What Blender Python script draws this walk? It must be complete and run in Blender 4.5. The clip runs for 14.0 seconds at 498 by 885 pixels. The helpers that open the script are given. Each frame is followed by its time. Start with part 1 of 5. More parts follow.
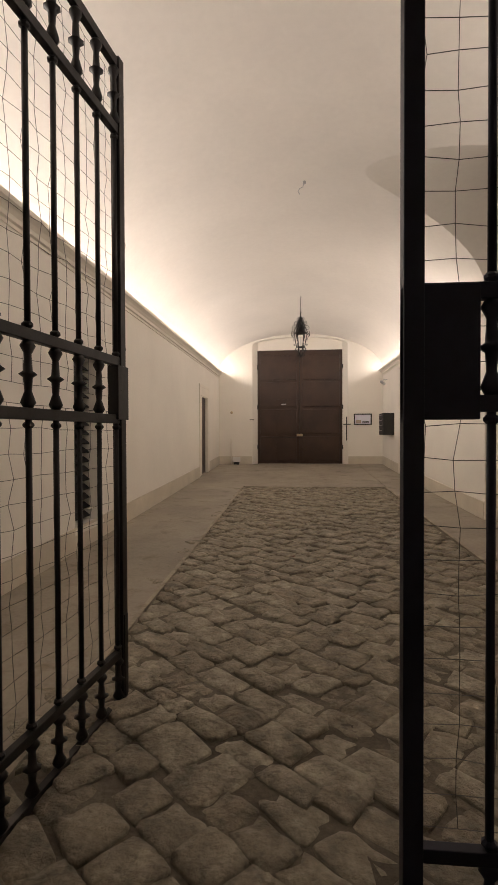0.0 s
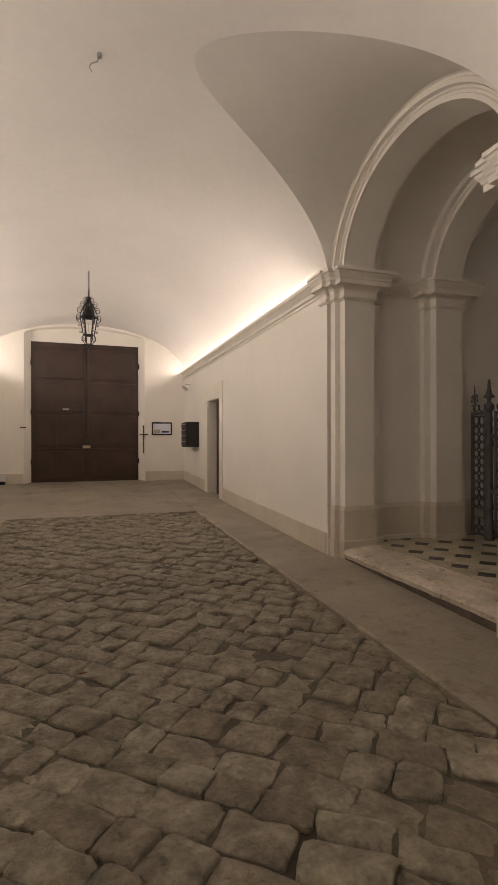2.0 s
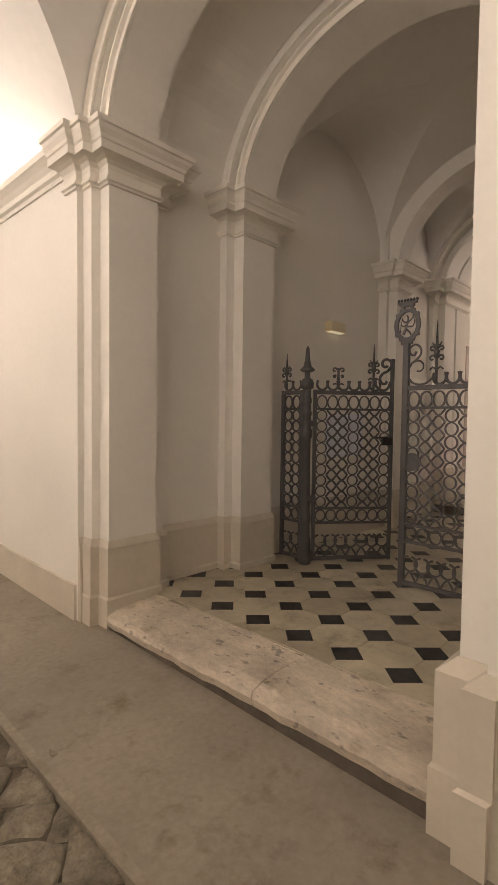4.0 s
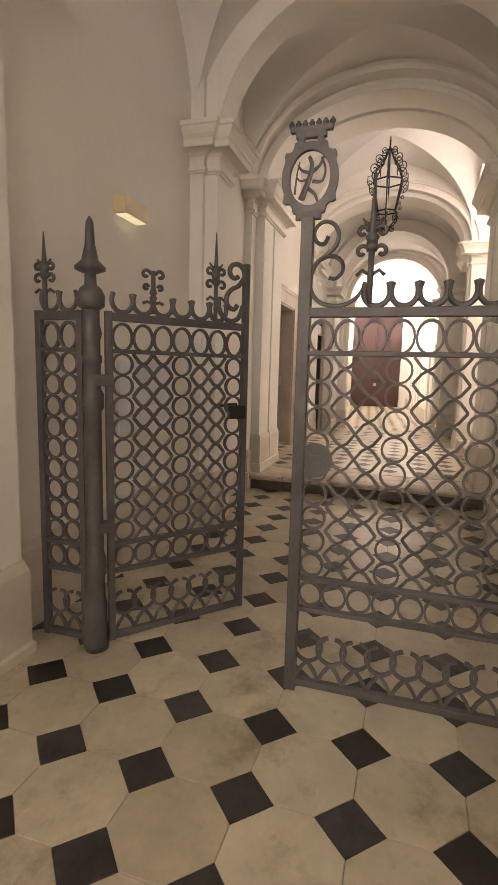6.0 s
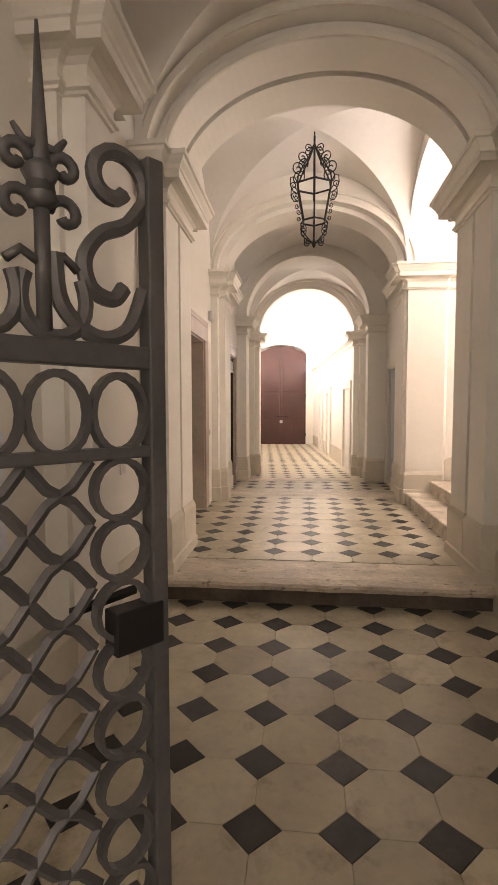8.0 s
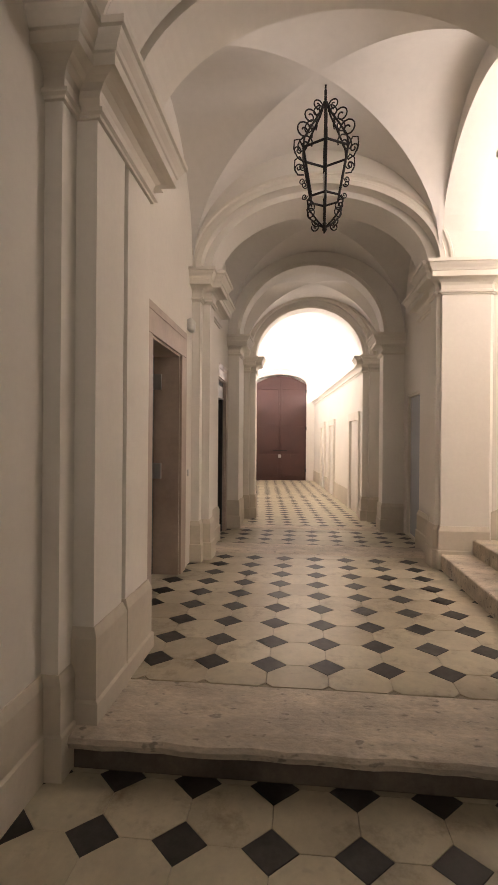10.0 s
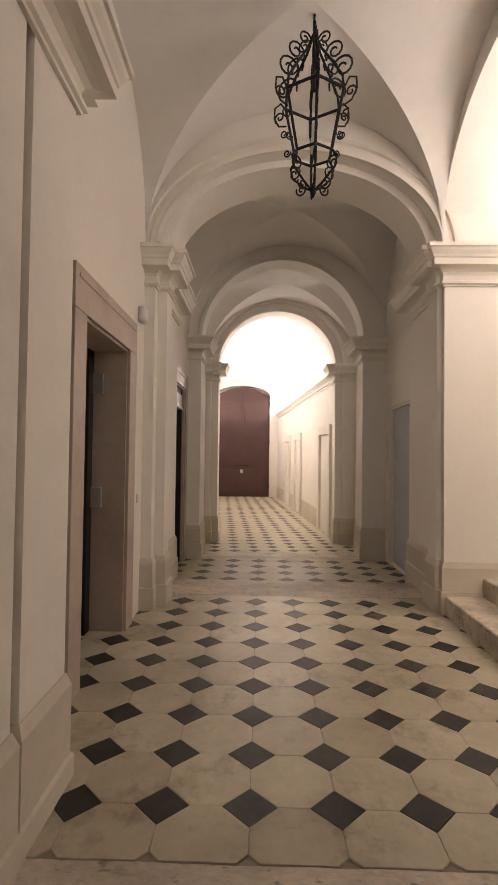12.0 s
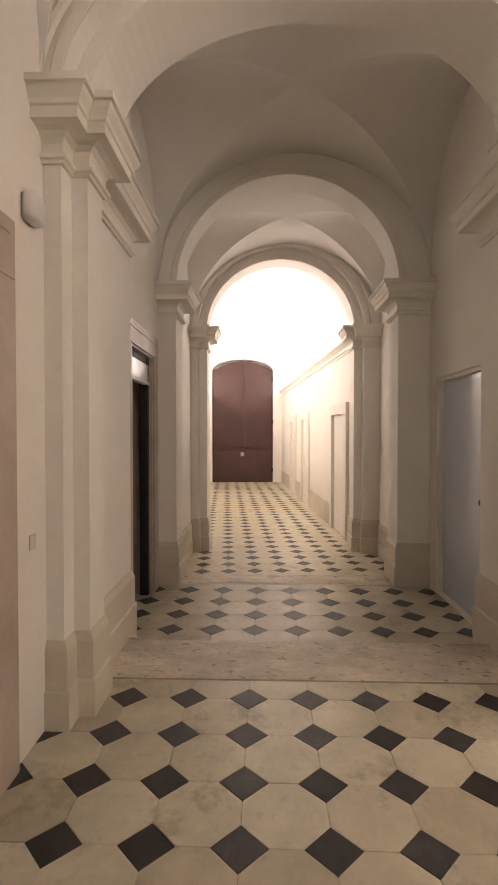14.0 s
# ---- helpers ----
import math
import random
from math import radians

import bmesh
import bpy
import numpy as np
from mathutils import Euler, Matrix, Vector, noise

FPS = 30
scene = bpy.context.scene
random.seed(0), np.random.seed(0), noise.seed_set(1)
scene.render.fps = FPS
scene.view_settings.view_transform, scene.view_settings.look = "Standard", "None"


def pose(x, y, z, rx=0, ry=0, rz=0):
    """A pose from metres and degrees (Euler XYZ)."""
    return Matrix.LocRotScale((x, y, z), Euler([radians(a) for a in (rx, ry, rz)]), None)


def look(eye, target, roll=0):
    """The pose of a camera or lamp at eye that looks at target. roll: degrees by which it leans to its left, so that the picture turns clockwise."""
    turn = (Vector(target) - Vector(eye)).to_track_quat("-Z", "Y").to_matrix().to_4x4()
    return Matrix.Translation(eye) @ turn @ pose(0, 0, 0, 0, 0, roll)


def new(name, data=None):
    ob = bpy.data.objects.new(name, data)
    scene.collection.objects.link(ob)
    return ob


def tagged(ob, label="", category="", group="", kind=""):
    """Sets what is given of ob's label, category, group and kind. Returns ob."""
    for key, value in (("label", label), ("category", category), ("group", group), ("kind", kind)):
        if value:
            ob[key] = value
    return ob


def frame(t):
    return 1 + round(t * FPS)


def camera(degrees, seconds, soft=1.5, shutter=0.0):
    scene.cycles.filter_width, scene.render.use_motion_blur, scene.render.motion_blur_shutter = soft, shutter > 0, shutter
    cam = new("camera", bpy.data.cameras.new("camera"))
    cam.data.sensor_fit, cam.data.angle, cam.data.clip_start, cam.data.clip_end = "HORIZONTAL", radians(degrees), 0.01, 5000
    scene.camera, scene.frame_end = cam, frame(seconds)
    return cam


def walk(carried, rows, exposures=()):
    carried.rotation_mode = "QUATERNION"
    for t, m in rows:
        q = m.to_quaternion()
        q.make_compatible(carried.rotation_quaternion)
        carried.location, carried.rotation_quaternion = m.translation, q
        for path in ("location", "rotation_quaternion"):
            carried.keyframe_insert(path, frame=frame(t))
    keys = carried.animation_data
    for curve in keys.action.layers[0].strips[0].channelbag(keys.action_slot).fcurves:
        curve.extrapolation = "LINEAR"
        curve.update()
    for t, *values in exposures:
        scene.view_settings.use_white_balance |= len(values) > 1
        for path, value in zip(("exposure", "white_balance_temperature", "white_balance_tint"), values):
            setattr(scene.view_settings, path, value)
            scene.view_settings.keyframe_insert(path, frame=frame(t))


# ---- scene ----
cam = camera(52.7, 14.0)
PATH = [
    (0, (0.058, -0.24, 1.503), (-0.128, 1.751, 1.469), -0.2),
    (0.5, (-0.06, 0.345, 1.526), (-0.078, 2.343, 1.435), -1.4),
    (1, (-0.083, 0.874, 1.499), (0.14, 2.858, 1.376), -3.1),
    (1.5, (-0.016, 1.436, 1.546), (0.369, 3.398, 1.478), -2.8),
    (2, (0.017, 1.998, 1.57), (0.654, 3.894, 1.57), -0.1),
    (2.5, (0.254, 2.531, 1.619), (1.047, 4.367, 1.626), 0.5),
    (3, (0.482, 3.129, 1.593), (1.451, 4.878, 1.586), 0.0),
    (3.5, (0.781, 3.616, 1.601), (1.98, 5.216, 1.572), 0.4),
    (4, (1.111, 4.096, 1.659), (2.553, 5.479, 1.574), 0.7),
    (4.2, (1.278, 4.282, 1.663), (2.791, 5.585, 1.558), 0.7),
    (6.5, (3.191, 5.727, 1.732), (5.105, 6.237, 1.457), 1.2),
    (7, (3.592, 5.90, 1.806), (5.517, 6.397, 1.583), 0.2),
    (7.5, (4.025, 5.974, 1.844), (5.981, 6.354, 1.673), 0.2),
    (8, (4.488, 6.079, 1.842), (6.472, 6.293, 1.709), -0.1),
    (8.5, (4.934, 6.085, 1.855), (6.923, 6.233, 1.705), -0.1),
    (9, (5.461, 5.996, 1.839), (7.446, 6.216, 1.745), 0.6),
    (9.2, (5.615, 5.995, 1.852), (7.597, 6.252, 1.785), 0.7),
    (11.3, (6.505, 6.47, 1.876), (8.500, 6.552, 1.996), 0.3),
    (11.5, (6.63, 6.445, 1.885), (8.626, 6.514, 1.992), 0.4),
    (12, (6.979, 6.304, 1.905), (8.978, 6.351, 1.956), 0.7),
    (12.5, (7.462, 6.340, 1.915), (9.462, 6.333, 1.918), 0.4),
    (13, (7.915, 6.283, 1.884), (9.915, 6.299, 1.861), 0.4),
    (13.5, (8.427, 6.253, 1.899), (10.426, 6.299, 1.871), -0.1),
    (14, (8.843, 6.24, 2.046), (10.841, 6.304, 2.007), 0.0),
]
walk(cam, [(t, look(eye, target, roll)) for t, eye, target, roll in PATH], exposures=[(0, 0.2), (0.6, 0.0), (2, 0.08), (3, 0.36), (3.5, 0.56), (4, 0.9), (5.2, 1.3), (6.5, 1.72), (7.5, 1.68), (9, 1.2), (11.5, 0.82), (13, 0.93), (14, 1.05)])

# ---- light ----
world = bpy.data.worlds.new("night")
scene.world = world
world.use_nodes = True
world.node_tree.nodes["Background"].inputs[0].default_value = (0.5, 0.55, 0.7, 1)
world.node_tree.nodes["Background"].inputs[1].default_value = 0.01
WARM = (1.0, 0.88, 0.81)
COOL = (1.0, 0.885, 0.875)


def strip_light(name, a, b, up, watts, tone=WARM, width=0.05):
    """A long LED strip lying from a to b that shines towards up."""
    a, b = Vector(a), Vector(b)
    lamp = bpy.data.lights.new(name, "AREA")
    lamp.shape, lamp.size, lamp.size_y = "RECTANGLE", (b - a).length, width
    lamp.energy, lamp.color = watts, tone
    x = (b - a).normalized()
    z = -Vector(up).normalized()
    y = z.cross(x).normalized()
    z = x.cross(y)
    m = Matrix((x, y, z)).transposed().to_4x4()
    ob = new(name, lamp)
    ob.matrix_world = Matrix.Translation((a + b) / 2) @ m
    return ob


# hall coves, stair cove, far hall cove
strip_light("cove_light", (-2.385, 1.4, 3.56), (-2.385, 15.9, 3.56), (3.2, 0, 0.35), 166)
strip_light("cove_light", (2.745, 7.95, 3.56), (2.745, 15.9, 3.56), (-3.2, 0, 0.35), 49)
strip_light("cove_light", (2.745, 1.4, 3.56), (2.745, 3.9, 3.56), (-3.2, 0, 0.35), 24)
strip_light("cove_light", (11.29, 0.7, 3.80), (11.29, 4.1, 3.80), (-0.6, 0.15, 1), 31, COOL)
strip_light("cove_light", (9.11, 0.7, 3.80), (9.11, 4.1, 3.80), (0.6, 0.15, 1), 31, COOL)

# ---- materials ----


def surface(name, col, rough=0.6, metal=0.0, spread=0.12, big=1.2, fine=40.0, bump=0.12, depth=0.01, tint=None, per_piece=0.0, stains=0.0, stretch=None, placed=False, pits=0.0):
    """A procedural surface: colour drifting at two scales, fine relief, some change of gloss."""
    m = bpy.data.materials.new(name)
    m.use_nodes = True
    t = m.node_tree
    n, l = t.nodes, t.links
    b = n["Principled BSDF"]
    at = n.new("ShaderNodeNewGeometry").outputs["Position"] if placed else n.new("ShaderNodeTexCoord").outputs["Object"]
    if stretch:
        mapping = n.new("ShaderNodeMapping")
        mapping.inputs["Scale"].default_value = stretch
        l.new(at, mapping.inputs["Vector"])
        at = mapping.outputs["Vector"]

    def noisy(scale, detail, rough_in=0.6):
        k = n.new("ShaderNodeTexNoise")
        k.inputs["Scale"].default_value, k.inputs["Detail"].default_value, k.inputs["Roughness"].default_value = scale, detail, rough_in
        l.new(at, k.inputs["Vector"])
        return k.outputs["Fac"]

    def ramp(fac, lo, hi, c0, c1):
        r = n.new("ShaderNodeValToRGB")
        r.color_ramp.elements[0].position, r.color_ramp.elements[1].position = lo, hi
        r.color_ramp.elements[0].color, r.color_ramp.elements[1].color = (*c0, 1), (*c1, 1)
        l.new(fac, r.inputs["Fac"])
        return r.outputs["Color"]

    def mix(kind, fac, a, c):
        k = n.new("ShaderNodeMix")
        k.data_type, k.blend_type = "RGBA", kind
        if isinstance(fac, float):
            k.inputs[0].default_value = fac
        else:
            l.new(fac, k.inputs[0])
        l.new(a, k.inputs[6])
        l.new(c, k.inputs[7])
        return k.outputs[2]

    dark = tuple(c * (1 - spread) for c in (tint or col))
    light = tuple(min(1, c * (1 + spread * 0.6)) for c in col)
    first = ramp(noisy(big, 5), 0.3, 0.7, dark, light)
    grain = ramp(noisy(fine, 4), 0.3, 0.75, (1 - spread * 0.7,) * 3, (1, 1, 1))
    colour = mix("MULTIPLY", 1.0, first, grain)
    if stains:
        spots = ramp(noisy(3.1, 6, 0.7), 0.55, 0.75, (1, 1, 1), (1 - stains, 1 - stains * 1.1, 1 - stains * 1.25))
        colour = mix("MULTIPLY", 1.0, colour, spots)
    if pits:
        holes = ramp(noisy(fine * 0.45, 2), 0.62, 0.70, (1, 1, 1), (1 - pits,) * 3)
        colour = mix("MULTIPLY", 1.0, colour, holes)
    if per_piece:
        info = n.new("ShaderNodeObjectInfo")
        shade = ramp(info.outputs["Random"], 0.0, 1.0, (1 - per_piece, 1 - per_piece * 1.1, 1 - per_piece * 1.2), (1, 1, 1))
        colour = mix("MULTIPLY", 1.0, colour, shade)
    l.new(colour, b.inputs["Base Color"])
    g = n.new("ShaderNodeMapRange")
    l.new(noisy(big * 3, 3), g.inputs["Value"])
    g.inputs["To Min"].default_value, g.inputs["To Max"].default_value = max(0.03, rough - 0.12), min(1, rough + 0.12)
    l.new(g.outputs["Result"], b.inputs["Roughness"])
    b.inputs["Metallic"].default_value = metal
    if bump:
        k = n.new("ShaderNodeBump")
        k.inputs["Strength"].default_value, k.inputs["Distance"].default_value = bump, depth
        l.new(noisy(fine * 0.6, 6), k.inputs["Height"])
        l.new(k.outputs["Normal"], b.inputs["Normal"])
    return m


def glow(name, col, strength):
    m = bpy.data.materials.new(name)
    m.use_nodes = True
    b = m.node_tree.nodes["Principled BSDF"]
    b.inputs["Base Color"].default_value = (*col, 1)
    b.inputs["Emission Color"].default_value = (*col, 1)
    b.inputs["Emission Strength"].default_value = strength
    return m


PLASTER = surface("plaster", (0.895, 0.848, 0.77), 0.8, spread=0.05, big=0.7, fine=25, bump=0.12, depth=0.006)
VAULT = surface("vault_plaster", (0.88, 0.84, 0.785), 0.85, spread=0.06, big=0.5, fine=14, bump=0.15, depth=0.01)
TRIM = surface("trim_plaster", (0.86, 0.805, 0.71), 0.7, spread=0.05, big=1.5, fine=30, bump=0.08, depth=0.004)
PLINTH = surface("plinth_paint", (0.70, 0.63, 0.52), 0.65, spread=0.10, big=1.6, fine=30, bump=0.1, depth=0.004)
CASING = surface("pink_travertine", (0.56, 0.46, 0.38), 0.45, spread=0.14, big=2.2, fine=22, bump=0.08, depth=0.003, tint=(0.50, 0.39, 0.32))
COBBLE = surface("basalt_cobble", (0.43, 0.38, 0.29), 0.6, spread=0.5, big=9, fine=34, bump=1.0, depth=0.03, per_piece=0.36, stains=0.45, placed=True, pits=0.3)
SOIL = surface("joint_soil", (0.17, 0.142, 0.105), 0.95, spread=0.5, big=2.2, fine=45, bump=0.8, depth=0.015, stains=0.4)
PAVING = surface("worn_paving", (0.35, 0.305, 0.245), 0.6, spread=0.28, big=0.9, fine=30, bump=0.35, depth=0.006, stains=0.5, pits=0.12)
KERB = surface("worn_kerb_edge", (0.42, 0.365, 0.285), 0.75, spread=0.35, big=3, fine=35, bump=0.6, depth=0.012, stains=0.5)
OCTAGON = surface("cream_marble", (0.63, 0.565, 0.42), 0.34, spread=0.16, big=5, fine=28, bump=0.06, depth=0.003, per_piece=0.24, stains=0.55, placed=True, pits=0.12)
SLATE = surface("black_slate", (0.072, 0.068, 0.064), 0.44, spread=0.45, big=9, fine=45, bump=0.12, depth=0.003, per_piece=0.62, stains=0.3, placed=True)
GROUT = surface("tile_grout", (0.33, 0.29, 0.22), 0.8, spread=0.2, big=4, fine=50)
SLAB = surface("travertine_slab", (0.74, 0.64, 0.515), 0.45, spread=0.34, big=2.5, fine=30, bump=0.6, depth=0.015, stains=0.5, stretch=(1.7, 0.9, 1.7), pits=0.5)
# Body of kerb, steps and thresholds, much darker than the slabs on it.
RISER = surface("dark_riser", (0.16, 0.13, 0.10), 0.8, spread=0.4, big=4, fine=30, bump=0.3, depth=0.006)
DOORWOOD = surface("dark_door_wood", (0.055, 0.028, 0.018), 0.45, spread=0.35, big=2, fine=30, bump=0.2, depth=0.004)
REDDOOR = surface("red_brown_door", (0.072, 0.029, 0.024), 0.42, spread=0.2, big=1.6, fine=30, bump=0.12, depth=0.003)
IRON = surface("grey_painted_iron", (0.115, 0.108, 0.105), 0.5, metal=0.25, spread=0.25, big=6, fine=70, bump=0.2, depth=0.002)
BLACKIRON = surface("black_iron", (0.022, 0.019, 0.018), 0.5, metal=0.3, spread=0.35, big=8, fine=70, bump=0.25, depth=0.002)
NAVY = surface("dark_gate_paint", (0.014, 0.016, 0.036), 0.5, metal=0.2, spread=0.3, big=7, fine=60, bump=0.15, depth=0.002)
BRASS = surface("worn_brass", (0.55, 0.45, 0.3), 0.35, metal=0.9, spread=0.2)
STEEL = surface("brushed_steel", (0.55, 0.55, 0.55), 0.35, metal=0.9, spread=0.1)
# Near-black for dark parts and for sheets that paint unlit depth in openings.
VOID = surface("dark_panel_and_unlit_gap", (0.018, 0.017, 0.015), 0.55, spread=0.3, big=3, fine=40)
WHITE = surface("white_plastic", (0.72, 0.70, 0.66), 0.45, spread=0.05)
PAPER = surface("paper", (0.84, 0.84, 0.93), 0.8, spread=0.06)
LAMPBOX = surface("yellowed_plastic", (0.74, 0.62, 0.36), 0.4, spread=0.05)
FROST = surface("frosted_glass", (0.66, 0.70, 0.78), 0.14, spread=0.06, bump=0.0)
LAMPGLOW = glow("lit_diffuser", (1.0, 0.85, 0.55), 0.22)
LED = glow("led_strip", (1.0, 0.86, 0.74), 9.0)
LEAFRED = surface("dry_leaf", (0.25, 0.07, 0.03), 0.8, spread=0.3)

# ---- building helpers ----


def finish(ob, smooth):
    if smooth:
        for p in ob.data.polygons:
            p.use_smooth = True
    return ob


def mesh_of(name, bm, material):
    bmesh.ops.recalc_face_normals(bm, faces=bm.faces)
    me = bpy.data.meshes.new(name)
    bm.to_mesh(me)
    bm.free()
    me.materials.append(material)
    return me


def structure(name, bm, material, smooth=False):
    return finish(tagged(new(name, mesh_of(name, bm, material)), kind="structure"), smooth)


def part(name, bm, material, parent, label="", smooth=False):
    ob = new(name, mesh_of(name, bm, material))
    ob.parent = parent
    ob.matrix_parent_inverse = parent.matrix_world.inverted() if parent.type != "EMPTY" else parent.matrix_basis.inverted()
    if label:
        tagged(ob, label)
    return finish(ob, smooth)


def thing(name, at, label, category, group=""):
    """An Empty at its base that parents the parts; parts are built in world coordinates round it."""
    ob = new(name)
    ob.location = at
    ob.empty_display_size = 0.1
    bpy.context.view_layer.update()
    return tagged(ob, label, category, group)


def slab(bm, x0, x1, y0, y1, z0, z1, bevel=0.0, m=None):
    made = bmesh.ops.create_cube(bm, size=1, matrix=Matrix.Translation(((x0 + x1) / 2, (y0 + y1) / 2, (z0 + z1) / 2)) @ Matrix.Diagonal((x1 - x0, y1 - y0, z1 - z0, 1)))["verts"]
    if bevel:
        edges = list({e for v in made for e in v.link_edges})
        made = bmesh.ops.bevel(bm, geom=edges, offset=bevel, segments=2, profile=0.5, affect="EDGES")["verts"]
    if m is not None:
        bmesh.ops.transform(bm, matrix=m, verts=made)
    return bm


def box(x0, x1, y0, y1, z0, z1, bevel=0.0, m=None):
    return slab(bmesh.new(), x0, x1, y0, y1, z0, z1, bevel, m)


def prism(bm, plan, z0, z1):
    """A solid over a plan polygon; z0 and z1 may be functions of (x, y)."""
    lo = [bm.verts.new((x, y, z0(x, y) if callable(z0) else z0)) for x, y in plan]
    hi = [bm.verts.new((x, y, z1(x, y) if callable(z1) else z1)) for x, y in plan]
    n = len(plan)
    for i in range(n):
        bm.faces.new((lo[i], lo[(i + 1) % n], hi[(i + 1) % n], hi[i]))
    bm.faces.new(lo[::-1])
    bm.faces.new(hi)
    return bm


def moulding(bm, path, profile, side, z=0.0):
    """Sweeps a profile of (outward, height) along a plan line, mitred at its corners. side: +1 puts outward to the left of the line, -1 to the right."""
    pts = [Vector(p) for p in path]
    rows = []
    for i, p in enumerate(pts):
        ns = []
        for a, b in ((i - 1, i), (i, i + 1)):
            if a >= 0 and b < len(pts):
                d = (pts[b] - pts[a]).normalized()
                ns.append(Vector((-d.y, d.x)) * side)
        n = ns[0] if len(ns) == 1 else (ns[0] + ns[1]) / max(0.25, 1 + ns[0].dot(ns[1]))
        rows.append([bm.verts.new((p.x + n.x * o, p.y + n.y * o, z + h)) for o, h in profile])
    for a, b in zip(rows, rows[1:]):
        for i in range(len(profile) - 1):
            bm.faces.new((a[i], b[i], b[i + 1], a[i + 1]))
    for r in (rows[0], rows[-1]):
        if len(profile) > 2:
            bm.faces.new(r)
    return bm


def tube(bm, pts, r, sides=6, flat=1.0, taper=1.0):
    """A bar along points; flat squeezes its section, taper shrinks it to the end."""
    pts = [Vector(p) for p in pts]
    rings = []
    ref = None
    for i, p in enumerate(pts):
        d = (pts[min(i + 1, len(pts) - 1)] - pts[max(i - 1, 0)]).normalized()
        if ref is None:
            ref = d.orthogonal().normalized()
        ref = (ref - d * ref.dot(d)).normalized()
        o = d.cross(ref)
        k = r * (1 + (taper - 1) * i / max(1, len(pts) - 1))
        rings.append([bm.verts.new(p + ref * math.cos(math.tau * j / sides) * k + o * math.sin(math.tau * j / sides) * k * flat) for j in range(sides)])
    for a, b in zip(rings, rings[1:]):
        for j in range(sides):
            bm.faces.new((a[j], a[(j + 1) % sides], b[(j + 1) % sides], b[j]))
    bm.faces.new(rings[0][::-1])
    bm.faces.new(rings[-1])
    return bm


def lathe(bm, at, profile, sides=16):
    """A turned solid over (radius, height) pairs."""
    rings = [[bm.verts.new((at[0] + r * math.cos(math.tau * j / sides), at[1] + r * math.sin(math.tau * j / sides), at[2] + h)) for j in range(sides)] for r, h in profile]
    for a, b in zip(rings, rings[1:]):
        for j in range(sides):
            bm.faces.new((a[j], a[(j + 1) % sides], b[(j + 1) % sides], b[j]))
    bm.faces.new(rings[0][::-1])
    bm.faces.new(rings[-1])
    return bm


def arch_slab(bm, x0, x1, yc, zs, a, b, half, top, n=48):
    """A wall from x0 to x1 above the springing zs, pierced by a half ellipse; half is its half width."""
    cols = []
    ys = [yc - half] + [yc - a * math.cos(math.pi * i / n) for i in range(n + 1)] + [yc + half]
    for k, y in enumerate(ys):
        z = zs if k in (0, len(ys) - 1) else zs + b * math.sin(math.pi * (k - 1) / n)
        cols.append([bm.verts.new(p) for p in ((x0, y, z), (x0, y, top), (x1, y, z), (x1, y, top))])
    for p, q in zip(cols, cols[1:]):
        bm.faces.new((p[0], q[0], q[1], p[1]))
        bm.faces.new((p[2], p[3], q[3], q[2]))
        bm.faces.new((p[0], p[2], q[2], q[0]))
        bm.faces.new((p[1], q[1], q[3], p[3]))
    for p in (cols[0], cols[-1]):
        bm.faces.new((p[0], p[1], p[3], p[2]))
    return bm


def arch_band(bm, x, out, yc, zs, a, b, rows, n=48):
    """A moulded band round an arch on the face at x; rows are (away from the opening, proud), out the sign of the face."""
    lines = []
    for i in range(n + 1):
        t = math.pi * i / n
        lines.append([bm.verts.new((x + out * h, yc - (a + w) * math.cos(t), zs + (b + w) * math.sin(t))) for w, h in rows])
    for p, q in zip(lines, lines[1:]):
        for k in range(len(rows) - 1):
            bm.faces.new((p[k], q[k], q[k + 1], p[k + 1]))
    return bm


def walled(bm, axis, at0, at1, lo, hi, z0, z1, holes):
    """A wall across axis x or y from at0 to at1, running lo to hi, with rectangular holes (from, to, bottom, top)."""
    def put(p, q, za, zb):
        if q - p > 1e-4 and zb - za > 1e-4:
            slab(bm, *((at0, at1, p, q) if axis == "x" else (p, q, at0, at1)), za, zb)
    here = lo
    for p, q, za, zb in sorted(holes):
        put(here, p, z0, z1)
        put(p, q, z0, za)
        put(p, q, zb, z1)
        here = q
    put(here, hi, z0, z1)
    return bm


def spiral(c, r0, r1, a0, turns, n=18):
    """Points in the plane of (across, up) from radius r0 to r1."""
    return [(c[0] + (r0 + (r1 - r0) * i / n) * math.cos(a0 + math.tau * turns * i / n), c[1] + (r0 + (r1 - r0) * i / n) * math.sin(a0 + math.tau * turns * i / n)) for i in range(n + 1)]

# ---- the large structure ----
XL, XR, YE = -2.44, 2.80, 16.0        # hall: left wall, right wall, end wall
XC, HW = 0.18, 2.62                   # hall: middle and half width
BAY, COR = 0.385, 0.57                # floor heights of the gate bay and the corridor
LOW, FLR = 0.485, 0.30                # floors beyond the first and the second threshold


def hall_z(x, y):
    return 0.08 + 0.0125 * y + 0.00094 * y * y


def sloped(bm, x0, x1, y0, y1, lo, hi):
    """A strip of ground that follows the rise of the hall, lo and hi above it."""
    n = max(1, round((y1 - y0) / 0.5))
    rows = []
    for i in range(n + 1):
        y = y0 + (y1 - y0) * i / n
        rows.append([bm.verts.new((x, y, hall_z(x, y) + h)) for x, h in ((x0, lo), (x0, hi), (x1, hi), (x1, lo))])
    for a, b in zip(rows, rows[1:]):
        for k in range(4):
            bm.faces.new((a[k], b[k], b[(k + 1) % 4], a[(k + 1) % 4]))
    bm.faces.new(rows[0])
    bm.faces.new(rows[-1])
    return bm


